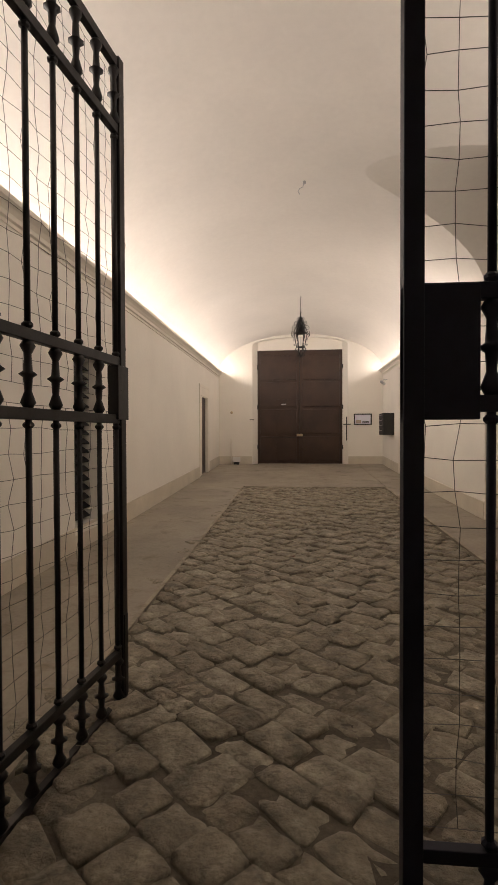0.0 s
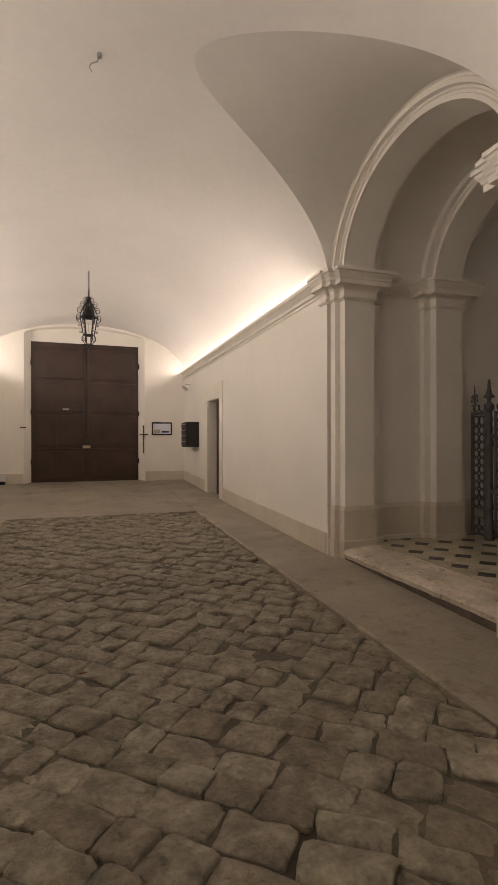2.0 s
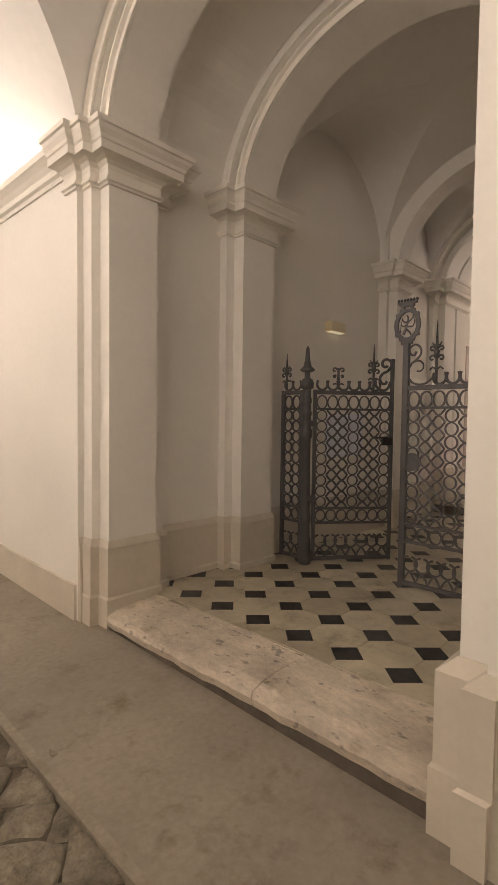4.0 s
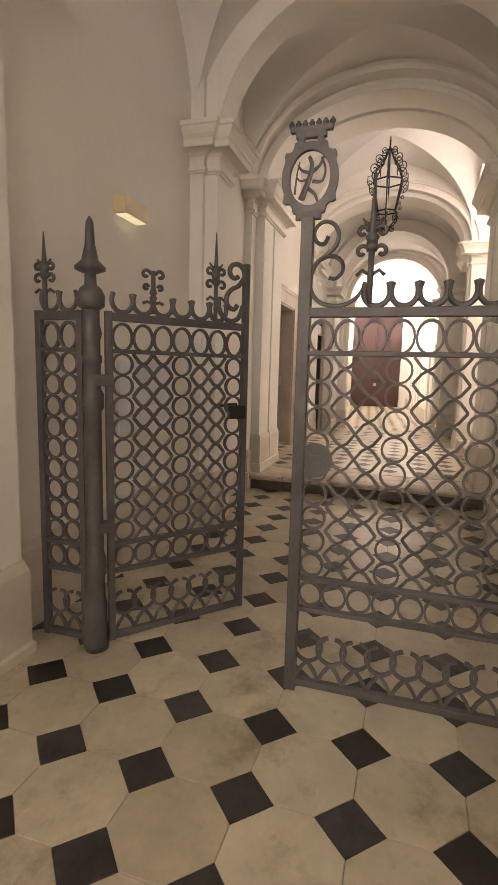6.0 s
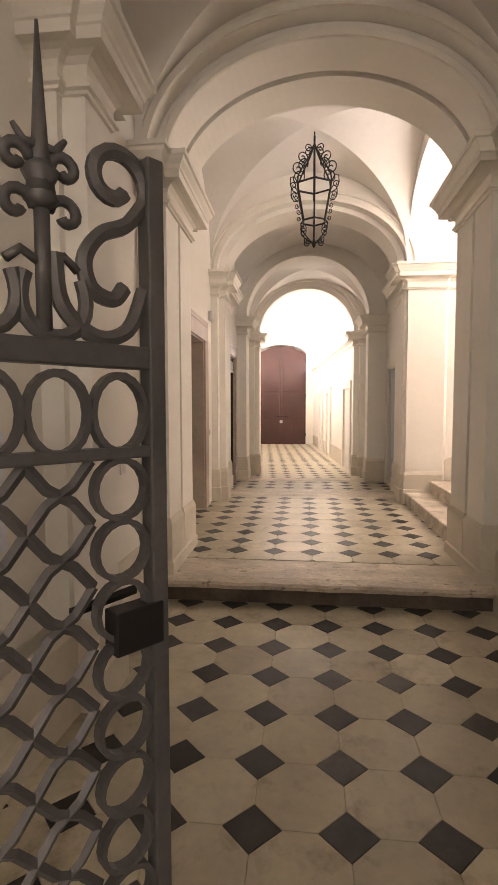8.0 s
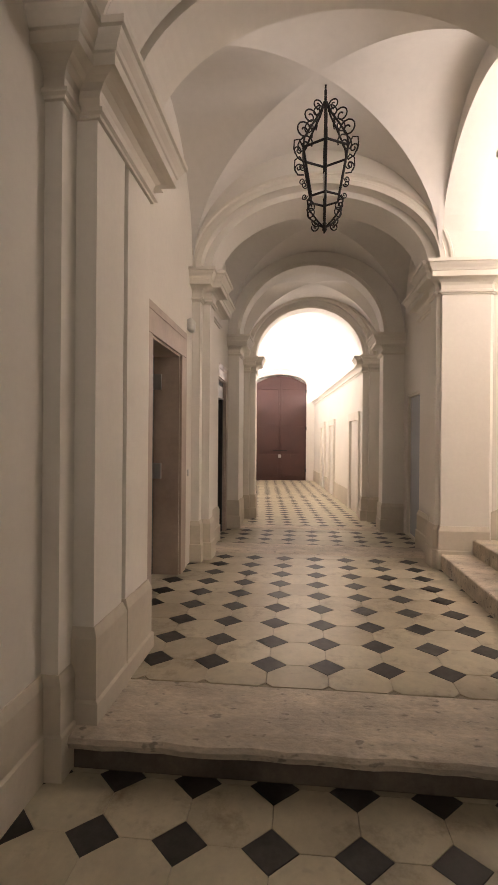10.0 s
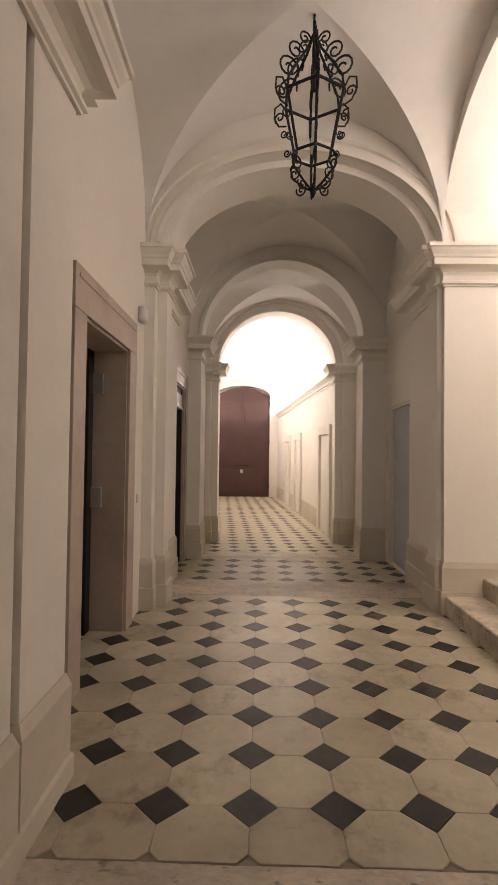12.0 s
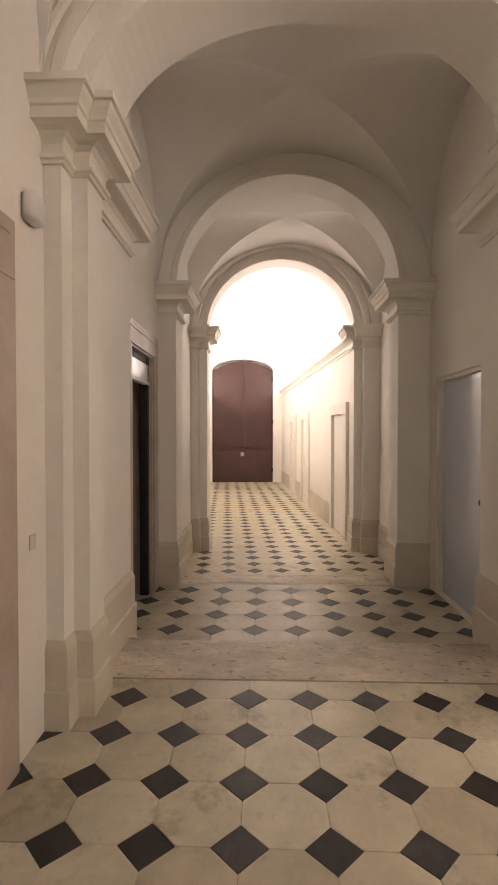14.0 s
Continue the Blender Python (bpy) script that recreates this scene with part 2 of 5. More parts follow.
def top_path(path, profile, side, z, name, material=None):
    return structure(name, moulding(bmesh.new(), path, profile, side, z), material or TRIM)


CAP = [(0, -0.315), (0.018, -0.315), (0.022, -0.303), (0.038, -0.296), (0.038, -0.278), (0.016, -0.268), (0.016, -0.222), (0.026, -0.196), (0.052, -0.176), (0.085, -0.168), (0.132, -0.165), (0.132, -0.112), (0.142, -0.106), (0.148, -0.085), (0.168, -0.058), (0.176, -0.036), (0.192, -0.032), (0.192, 0), (0, 0)]
CORNICE = [(0, -0.21), (0.015, -0.21), (0.015, -0.175), (0.04, -0.165), (0.04, -0.12), (0.07, -0.085), (0.105, -0.06), (0.115, -0.055), (0.115, -0.005), (0.10, 0), (0, 0)]


def plinth(h, out=0.035):
    return [(0, 0), (out, 0), (out, h * 0.45), (out - 0.012, h * 0.47), (out - 0.012, h - 0.05), (0.006, h), (0, h)]


# hall walls
structure("wall_hall_left", walled(bmesh.new(), "x", XL - 0.4, XL, 1.15, YE + 0.3, -0.3, 3.7, [(5.24, 5.97, 0.42, 2.43), (12.9, 13.8, hall_z(0, 13.3) - 0.05, 2.52)]), PLASTER)
structure("wall_hall_right_far", walled(bmesh.new(), "x", XR, XR + 0.4, 7.36, YE + 0.3, -0.3, 3.7, [(12.2, 13.25, hall_z(0, 12.7) - 0.05, 2.52)]), PLASTER)
structure("wall_hall_right_near", box(XR, XR + 0.4, 1.15, 4.52, -0.3, 3.7), PLASTER)
top_path([(XL, YE), (XL, 1.15)], CORNICE, 1, 3.54, "cornice_left")
top_path([(XR, 7.46), (XR, YE)], CORNICE, 1, 3.54, "cornice_right_far")
top_path([(XR, 1.15), (XR, 4.42)], CORNICE, 1, 3.54, "cornice_right_near")


def skirting(name, x, y0, y1, out, h=0.27):
    bm = bmesh.new()
    a, b = sorted((x, x + out))
    sloped(bm, a, b, y0, y1, -0.05, h)
    return structure(name, bm, PLINTH)


for k, (y0, y1) in enumerate(((1.15, 12.6), (14.1, YE))):
    skirting("baseboard_left_%d" % (k + 1), XL, y0, y1, 0.02)
for k, (y0, y1) in enumerate(((1.15, 4.5), (7.38, 11.95), (13.5, YE))):
    skirting("baseboard_right_%d" % (k + 1), XR, y0, y1, -0.02)

# entrance wall behind the gate, and the porch in which the walk begins
structure("wall_entrance", walled(bmesh.new(), "y", 0.75, 1.15, XL - 0.4, XR + 0.4, -0.3, 5.2, [(-1.06, 1.66, -0.3, 3.95)]), PLASTER)
structure("wall_porch_left", box(-1.36, -1.06, -3.0, 0.75, -0.3, 4.2), PLASTER)
structure("wall_porch_right", box(1.66, 1.96, -3.0, 0.75, -0.3, 4.2), PLASTER)
structure("wall_porch_end", box(-1.36, 1.96, -3.3, -3.0, -0.3, 4.2), PLASTER)
structure("ceiling_porch", box(-1.36, 1.96, -3.3, 0.75, 4.2, 4.4), PLASTER)

# end wall with the arched recess of the big door
bm = bmesh.new()
slab(bm, XL, -1.34, YE, YE + 0.3, 0, 4.36)
slab(bm, 1.70, XR, YE, YE + 0.3, 0, 4.36)
swap = Matrix(((0, 1, 0, 0), (1, 0, 0, 0), (0, 0, 1, 0), (0, 0, 0, 1)))
tmp = arch_slab(bmesh.new(), YE, YE + 0.3, 0.18, 4.36, 1.52, 0.26, 2.62, 5.2)
bmesh.ops.transform(tmp, matrix=swap, verts=tmp.verts)
me = bpy.data.meshes.new("tmp")
tmp.to_mesh(me)
tmp.free()
bm.from_mesh(me)
structure("wall_hall_end", bm, PLASTER)
structure("wall_door_reveal_left", prism(bmesh.new(), [(-1.338, YE + 0.002), (-1.18, YE + 0.22), (-1.6, YE + 0.5), (-1.6, YE + 0.31), (-1.338, YE + 0.31)], 0.3, 4.7), PLASTER)
structure("wall_door_reveal_right", prism(bmesh.new(), [(1.698, YE + 0.002), (1.54, YE + 0.22), (1.96, YE + 0.5), (1.96, YE + 0.31), (1.698, YE + 0.31)], 0.3, 4.7), PLASTER)
structure("wall_door_lunette", box(-1.6, 1.96, YE + 0.22, YE + 0.6, 4.21, 5.0), PLASTER)
structure("wall_door_back", box(-1.6, 1.96, YE + 0.6, YE + 0.7, 0, 5.0), VOID)
for k, (x0, x1) in enumerate(((XL, -1.36), (1.72, XR))):
    structure("baseboard_end_%d" % (k + 1), box(x0, x1, YE - 0.02, YE, 0.3, 0.78), PLINTH)

# hall vault with the lunette over the arch
AY, AZ = 5.94, 3.50                    # middle and springing of the arches on the gate bay
LA, LB = 1.40, 1.155                   # half width and rise of the lunette
RISE = 1.20


def vault_x(z):
    return XC + HW * math.sqrt(max(0, 1 - ((z - AZ) / RISE) ** 2))


bm = bmesh.new()
bl = bmesh.new()
ys = [1.15 + (AY - LA - 1.15) * i / 12 for i in range(12)] + [AY - LA * math.cos(math.pi * i / 64) for i in range(65)] + [AY + LA + (YE - AY - LA) * i / 24 for i in range(1, 25)]
last, lastl = None, None
for y in ys:
    v = abs(y - AY) / LA
    zl = AZ + LB * math.sqrt(1 - v * v) if v < 1 else AZ
    xg = vault_x(zl) if v < 1 else XC + HW
    end = math.acos(max(-1, min(1, (xg - XC) / HW)))
    row = [bm.verts.new((XC + HW * math.cos(math.pi + (end - math.pi) * i / 56), y, AZ + RISE * math.sin(math.pi + (end - math.pi) * i / 56))) for i in range(57)]
    if last:
        for i in range(56):
            bm.faces.new((last[i], last[i + 1], row[i + 1], row[i]))
    last = row
    if v < 1:
        row = [bl.verts.new((xg + (XR + 0.05 - xg) * i / 12, y, zl)) for i in range(13)]
        if lastl:
            for i in range(12):
                bl.faces.new((lastl[i], lastl[i + 1], row[i + 1], row[i]))
        lastl = row
structure("ceiling_hall", bm, VAULT, True)
structure("ceiling_hall_lunette", bl, VAULT, True)

# piers and side walls between hall and corridor; the other side is their mirror
A1 = [(2.80, 7.36), (2.845, 7.36), (2.845, 7.25), (2.91, 7.25), (2.91, 7.135), (3.30, 7.135), (3.30, 7.21), (3.42, 7.21), (3.42, 7.30)]
A2 = [(4.07, 7.30), (4.07, 7.22), (4.16, 7.22), (4.16, 7.11), (4.55, 7.11), (4.55, 7.28)]
A3 = [(6.70, 7.28), (6.70, 7.17), (6.75, 7.17), (6.75, 7.06), (7.04, 7.06), (7.04, 7.17), (7.09, 7.17), (7.09, 7.28)]
A4 = [(8.10, 7.28), (8.10, 7.20), (8.24, 7.20), (8.24, 7.10), (9.05, 7.10), (9.05, 7.20), (9.10, 7.20), (9.10, 7.33)]
GROOVE = [(8.60, 7.10), (8.60, 7.16), (8.66, 7.16), (8.66, 7.10)]
LEFT = A1 + A2 + A3 + A4[:4] + GROOVE + A4[4:]
MIR = 2 * AY
NEAR = 0.02                            # the near pier of the hall arch stands this much further in
RIGHT = [(x, MIR - y + (NEAR if x < 3.43 else 0)) for x, y in LEFT]
structure("wall_bay_left", prism(bmesh.new(), LEFT + [(9.10, 7.9), (3.0, 7.9), (3.0, 7.36)], -0.2, 5.2), PLASTER)
structure("wall_bay_right", prism(bmesh.new(), RIGHT + [(9.10, 4.0), (3.0, 4.0), (3.0, MIR - 7.36)], -0.2, 5.2), PLASTER)


def capped(path, z, name, both=True, mir=MIR):
    """The capital that runs round a pier, on both sides of the way."""
    for side, p, tag in ((-1, path, "left"), (1, [(x, mir - y) for x, y in path], "right"))[: 2 if both else 1]:
        top_path(p, CAP, side, z, "capital_%s_%s" % (name, tag))


def based(path, z, h, name, both=True, mir=MIR):
    for side, p, tag in ((-1, path, "left"), (1, [(x, mir - y) for x, y in path], "right"))[: 2 if both else 1]:
        structure("baseboard_%s_%s" % (name, tag), moulding(bmesh.new(), p, plinth(h), side, z), PLINTH)


capped([(2.80, 7.52)] + A1, 3.53, "arch", mir=MIR + NEAR)
capped(A2, 3.53, "gate")
capped(A3, 3.56, "bay")
capped(A4, 3.66, "step")
based(A1, 0.10, 0.73, "arch", both=False)
structure("baseboard_arch_right", moulding(bmesh.new(), [(x, MIR + NEAR - y) for x, y in A1], plinth(0.73, 0.075), 1, 0.10), PLINTH)
based(A1[-1:] + A2 + [(6.70, 7.28)], 0.10, 0.73, "gate_bay")
based([(4.6, 7.28)] + A3[1:] + A4[:3], BAY - 0.02, 0.47, "bay")
based(A4[2:4] + GROOVE + A4[4:], COR - 0.19, 0.62, "step")

# arches across the way: front, back, middle, springing, half width, rise
RINGS = [(2.845, 2.91, AY, 3.50, 1.31, 1.07), (2.91, 3.30, AY, 3.50, 1.195, 0.985), (3.30, 3.42, AY, 3.50, 1.27, 1.06), (3.42, 4.07, AY, 3.50, 1.36, 1.13), (4.07, 4.16, AY, 3.50, 1.28, 1.07), (4.16, 4.55, AY, 3.50, 1.17, 0.985), (6.75, 7.04, AY, 3.53, 1.12, 0.98),
         (8.10, 8.24, AY, 3.63, 1.26, 0.92), (8.24, 8.60, AY, 3.63, 1.16, 0.82), (8.60, 8.66, AY, 3.63, 1.22, 0.88), (8.66, 9.05, AY, 3.63, 1.16, 0.82), (9.05, 9.10, AY, 3.63, 1.26, 0.92)]
for k, (x0, x1, yc, zs, a, b) in enumerate(RINGS):
    structure("arch_wall_%d" % (k + 1), arch_slab(bmesh.new(), x0 + 0.003, x1 - 0.003, yc, zs, a, b, a + 0.75, 5.3), PLASTER)
BAND = [(0.0, 0.0), (0.0, 0.018), (0.05, 0.018), (0.062, 0.004), (0.09, 0.004), (0.10, 0.03), (0.125, 0.03), (0.14, 0.0)]
SLIM = [(w * 0.72, h) for w, h in BAND]
for k, (x, yc, zs, a, b, rows) in enumerate(((2.91, AY, 3.50, 1.195, 0.985, SLIM), (2.845, AY, 3.50, 1.31, 1.07, SLIM[:6]), (4.16, AY, 3.5, 1.17, 0.985, SLIM), (8.10, AY, 3.63, 1.26, 0.92, BAND), (8.24, AY, 3.63, 1.16, 0.82, BAND[:4]))):
    structure("trim_arch_%d" % (k + 1), arch_band(bmesh.new(), x, -1, yc, zs, a, b, rows), TRIM)


def cross_vault(name, x0, x1, y0, y1, zs, rise, n=20):
    """A groin vault: four webs that meet in sharp groins."""
    xc, yc, hx, hy = (x0 + x1) / 2, (y0 + y1) / 2, (x1 - x0) / 2, (y1 - y0) / 2
    bm = bmesh.new()
    for axis in (0, 1):
        for sign in (-1, 1):
            rows = []
            for i in range(n + 1):
                v = i / n
                row = []
                for j in range(2 * n + 1):
                    u = (j / n - 1) * v
                    z = zs + rise * math.sqrt(max(0, 1 - u * u))
                    p = (xc + hx * u, yc + hy * sign * v, z) if axis else (xc + hx * sign * v, yc + hy * u, z)
                    row.append(bm.verts.new(p))
                rows.append(row)
            for a, b in zip(rows, rows[1:]):
                for j in range(2 * n):
                    if (a[j].co - a[j + 1].co).length > 1e-6:
                        bm.faces.new((a[j], a[j + 1], b[j + 1], b[j]))
                    else:
                        bm.faces.new((a[j], b[j + 1], b[j]))
    return structure(name, bm, VAULT, True)


def barrel(name, x0, x1, yc, half, zs, rise, m=None, n=40, length=8):
    bm = bmesh.new()
    rows = [[bm.verts.new((x0 + (x1 - x0) * k / length, yc - half * math.cos(math.pi * i / n), zs + rise * math.sin(math.pi * i / n))) for i in range(n + 1)] for k in range(length + 1)]
    for a, b in zip(rows, rows[1:]):
        for i in range(n):
            bm.faces.new((a[i], a[i + 1], b[i + 1], b[i]))
    if m is not None:
        bmesh.ops.transform(bm, matrix=m, verts=bm.verts)
    return structure(name, bm, VAULT, True)


cross_vault("ceiling_bay", 4.55, 6.75, 4.60, 7.28, 3.50, 1.18)
cross_vault("ceiling_bay_inner", 7.04, 8.10, 4.60, 7.28, 3.53, 1.12)

# corridor: left wall with two doorways, right side with the stair opening and the glass door
CY = 6.0
structure("wall_corridor_left_1", walled(bmesh.new(), "y", 7.33, 7.9, 9.10, 11.3, 0, 5.3, [(9.82, 10.78, COR - 0.03, 2.695)]), PLASTER)
structure("wall_corridor_left_2", walled(bmesh.new(), "y", 7.33, 7.9, 12.58, 13.97, 0, 5.3, [(12.88, 13.68, LOW - 0.03, 2.775)]), PLASTER)
structure("wall_corridor_left_3", box(14.33, 16.17, 7.33, 7.9, 0, 5.3), PLASTER)
D = [(11.30, 7.33), (11.30, 7.24), (11.43, 7.24), (11.43, 7.155), (11.66, 7.155), (11.66, 7.25), (12.58, 7.25), (12.58, 7.33)]
F = [(13.97, 7.33), (13.97, 7.15), (14.33, 7.15), (14.33, 7.33)]
G = [(16.17, 7.33), (16.17, 7.22), (16.27, 7.22), (16.27, 7.10), (16.62, 7.10), (16.62, 7.33)]
WR = 4.58                             # right wall of the bays beyond the lantern
FR = [(13.97, WR), (13.97, 4.90), (14.33, 4.90), (14.33, WR)]
GR = [(16.17, WR), (16.17, 4.82), (16.27, 4.82), (16.27, 4.94), (16.62, 4.94), (16.62, WR)]
E_PIER = [(12.58, WR), (12.58, 4.66), (11.66, 4.66), (11.66, 4.76), (11.43, 4.76), (11.43, 4.72), (11.36, 4.72), (11.36, 4.24), (11.40, 4.20), (11.40, 0.6)]
structure("wall_pier_door", prism(bmesh.new(), D + [(12.58, 7.9), (11.30, 7.9)], 0, 5.3), PLASTER)
structure("wall_pier_stair", prism(bmesh.new(), E_PIER + [(11.9, 0.6), (11.9, 4.1), (12.58, 4.1)], 0, 5.3), PLASTER)
for name, plan, back in (("second_left", F, 7.9), ("second_right", FR, 4.1), ("third_left", G, 7.9), ("third_right", GR, 4.1)):
    structure("wall_pier_" + name, prism(bmesh.new(), plan + [(plan[-1][0], back), (plan[0][0], back)], 0, 5.3), PLASTER)
structure("wall_corridor_right_glass", walled(bmesh.new(), "y", 4.1, WR, 12.58, 13.97, 0, 5.3, [(12.66, 13.76, LOW - 0.03, 2.57)]), PLASTER)
structure("wall_corridor_right_end", box(14.33, 16.17, 4.1, WR, 0, 5.3), PLASTER)
top_path(D, CAP, -1, 3.672, "capital_door_left")
top_path(E_PIER, CAP, -1, 3.71, "capital_stair_right")
top_path(F, CAP, -1, 3.54, "capital_second_left")
top_path(FR, CAP, 1, 3.54, "capital_second_right")
top_path(G[:-1], CAP, -1, 3.58, "capital_third_left")
top_path(GR[:-1], CAP, 1, 3.58, "capital_third_right")
for name, path, side, z, h in (("door_left", D, -1, COR, 0.46), ("stair_right", E_PIER[:8], -1, COR, 0.46), ("second_left", F, -1, LOW, 0.46), ("second_right", FR, 1, LOW, 0.46), ("third_left", G[:-1], -1, FLR, 0.50),
                               ("third_right", GR[:-1], 1, FLR, 0.50), ("fourth_left", [(14.33, 7.33), (16.17, 7.33)], -1, FLR, 0.46), ("fourth_right", [(14.33, WR), (16.17, WR)], 1, FLR, 0.46)):
    structure("baseboard_" + name, moulding(bmesh.new(), path, plinth(h), side, z - 0.02), PLINTH)
for name, path, side in (("door_left", D[4:], -1), ("stair_right", E_PIER[:3], -1)):
    structure("baseboard_low_" + name, moulding(bmesh.new(), [(max(x, 12.375), y) for x, y in path], [(0, 0), (0.033, 0), (0.033, 0.12), (0, 0.12)], side, LOW - 0.02), PLINTH)
FY = 6.02
RINGS = [(11.30, 11.43, CY, 3.70, 1.24, 0.86), (11.43, 11.92, CY, 3.70, 1.155, 0.80), (13.97, 14.33, FY, 3.52, 1.125, 1.12), (16.17, 16.27, FY, 3.56, 1.20, 1.17), (16.27, 16.62, FY, 3.56, 1.08, 1.02)]
for k, (x0, x1, yc, zs, a, b) in enumerate(RINGS):
    structure("arch_wall_%d" % (k + 21), arch_slab(bmesh.new(), x0 + 0.003, x1 - 0.003, yc, zs, a, b, a + 0.75, 5.3), PLASTER)
for k, (x, out, yc, zs, a, b) in enumerate(((11.30, -1, CY, 3.70, 1.24, 0.86), (13.97, -1, FY, 3.52, 1.125, 1.12), (16.17, -1, FY, 3.56, 1.20, 1.17), (16.27, -1, FY, 3.56, 1.08, 1.02))):
    structure("trim_arch_%d" % (k + 21), arch_band(bmesh.new(), x, out, yc, zs, a, b, BAND if k % 2 == 0 else BAND[:4]), TRIM)
cross_vault("ceiling_lantern_bay", 9.10, 11.30, 4.75, 7.33, 3.74, 1.18)
cross_vault("ceiling_third_bay", 11.92, 13.97, WR, 7.33, 3.60, 1.26)
cross_vault("ceiling_fourth_bay", 14.33, 16.17, WR, 7.33, 3.55, 1.22)

# stair hall to the right of the lantern bay
tmp = arch_slab(bmesh.new(), 4.28, 4.752, 10.20, 3.70, 1.16, 1.03, 1.3, 5.3)
bmesh.ops.transform(tmp, matrix=swap, verts=tmp.verts)
structure("arch_wall_stair", tmp, PLASTER)
structure("wall_stair_left", prism(bmesh.new(), [(9.10, 4.70), (9.04, 4.70), (9.04, 4.24), (9.0, 4.2), (9.0, 0.6), (8.6, 0.6), (8.6, 4.70)], 0, 5.3), PLASTER)
structure("wall_stair_end", box(8.6, 11.9, 0.2, 0.6, 0, 5.3), PLASTER)
barrel("ceiling_stair", 0.6, 4.28, 10.20, 1.20, 3.80, 1.06, swap)
top_path([(9.04, 4.70), (9.04, 4.24), (9.0, 4.2), (9.0, 0.6)], CAP, 1, 3.71, "cornice_stair_left")

# far hall, a little askew to the corridor
FAR = Matrix.Translation((16.62, 6.26, 0)) @ Matrix.Rotation(radians(4.45), 4, "Z")
FL, FH, FD = 9.9, 1.39, 1.06          # far hall: length, half width, half width of its door
FC = 3.54                             # top of its cornice


def far(bm):
    bmesh.ops.transform(bm, matrix=FAR, verts=bm.verts)
    return bm


BLIND = [(0.40, 1.35), (4.15, 5.0), (6.3, 7.2)]
structure("wall_far_right", far(walled(bmesh.new(), "y", -FH - 0.32, -FH, -0.1, FL + 0.3, 0, 3.7, [])), PLASTER)
structure("wall_far_left", far(box(-0.1, FL + 0.3, FH, FH + 0.32, 0, 3.7)), PLASTER)
structure("cornice_far_right", far(moulding(bmesh.new(), [(0.12, -FH), (FL, -FH)], CORNICE, 1, FC)), TRIM)
structure("cornice_far_left", far(moulding(bmesh.new(), [(0.12, FH), (FL, FH)], CORNICE, -1, FC)), TRIM)
edges = [0.12] + [u for u0, u1 in BLIND for u in (u0 - 0.16, u1 + 0.16)] + [FL]
for k in range(0, len(edges), 2):
    structure("baseboard_far_%d" % (k // 2 + 1), far(box(edges[k], edges[k + 1], -FH, -FH + 0.02, FLR - 0.02, FLR + 0.42)), PLINTH)
for k, (u0, u1) in enumerate(BLIND):
    bm = bmesh.new()
    slab(bm, u0 - 0.16, u0, -FH, -FH + 0.055, FLR - 0.02, 2.36)
    slab(bm, u1, u1 + 0.16, -FH, -FH + 0.055, FLR - 0.02, 2.36)
    slab(bm, u0 - 0.16, u1 + 0.16, -FH, -FH + 0.055, 2.36, 2.54)
    structure("door_casing_far_%d" % (k + 1), far(bm), TRIM)
bm = bmesh.new()
slab(bm, FL, FL + 0.3, -FH - 0.32, -FD - 0.01, 0, 4.22)
slab(bm, FL, FL + 0.3, FD + 0.01, FH + 0.32, 0, 4.22)
tmp = arch_slab(bmesh.new(), FL, FL + 0.3, 0, 4.22, FD + 0.01, 0.40, FH + 0.32, 5.2)
me = bpy.data.meshes.new("tmp")
tmp.to_mesh(me)
tmp.free()
bm.from_mesh(me)
structure("wall_far_end", far(bm), PLASTER)
structure("wall_far_back", far(box(FL + 0.42, FL + 0.6, -FH - 0.32, FH + 0.32, 0, 5.2)), PLASTER)
barrel("ceiling_far", -0.05, FL, 0, FH, FC - 0.04, 1.30, FAR)
for side, watts in ((-1, 56), (1, 56)):
    a, b = FAR @ Vector((0.3, side * (FH - 0.07), FC + 0.03)), FAR @ Vector((FL - 0.1, side * (FH - 0.07), FC + 0.03))
    strip_light("cove_light", a, b, FAR.to_3x3() @ Vector((0, -2.6 * side, 1)), watts, COOL)

# an unseen slab, added to close everything above the vaults against outside light
structure("ceiling_roof", box(-3.2, 28.0, -3.6, 17.5, 5.35, 5.5), VOID)

# ---- floors ----
EDGE = (-1.16, 2.02)                  # the strip of cobbles between the two pavements


def dirt_z(x, y):
    """Packed dirt between the cobbles: deep in the joints, flush here and there."""
    patch = noise.fractal(Vector((x * 0.9, y * 0.9, 3.1)), 1.0, 2.0, 3)
    z = -0.022 + 0.017 * patch + 0.004 * noise.noise(Vector((x * 9, y * 9, 0.4)))
    return hall_z(x, y) + max(min(z, -0.02), -0.05)


bm = bmesh.new()
rows = [[bm.verts.new((-1.36 + 0.05 * i, -3.2 + 0.06 * j, dirt_z(-1.36 + 0.05 * i, -3.2 + 0.06 * j))) for i in range(72)] for j in range(238)]
for a, b in zip(rows, rows[1:]):
    for p, q, r, t in zip(a, a[1:], b[1:], b):
        bm.faces.new((p, q, r, t))
floor = structure("floor", bm, SOIL, True)
structure("ground", sloped(bmesh.new(), -2.9, 2.89, -3.2, 17.0, -0.4, -0.07), SOIL)
for k, (x0, x1, y0, y1, h) in enumerate(((XL - 0.4, EDGE[0] + 0.005, -3.2, YE + 0.6, 0.0), (EDGE[1] - 0.005, 2.905, -3.2, YE + 0.6, 0.016), (EDGE[0] + 0.005, EDGE[1] - 0.005, 10.9, YE + 0.6, 0.006))):
    structure("pavement_%d" % (k + 1), sloped(bmesh.new(), x0, x1, y0, y1, -0.2, h), PAVING)
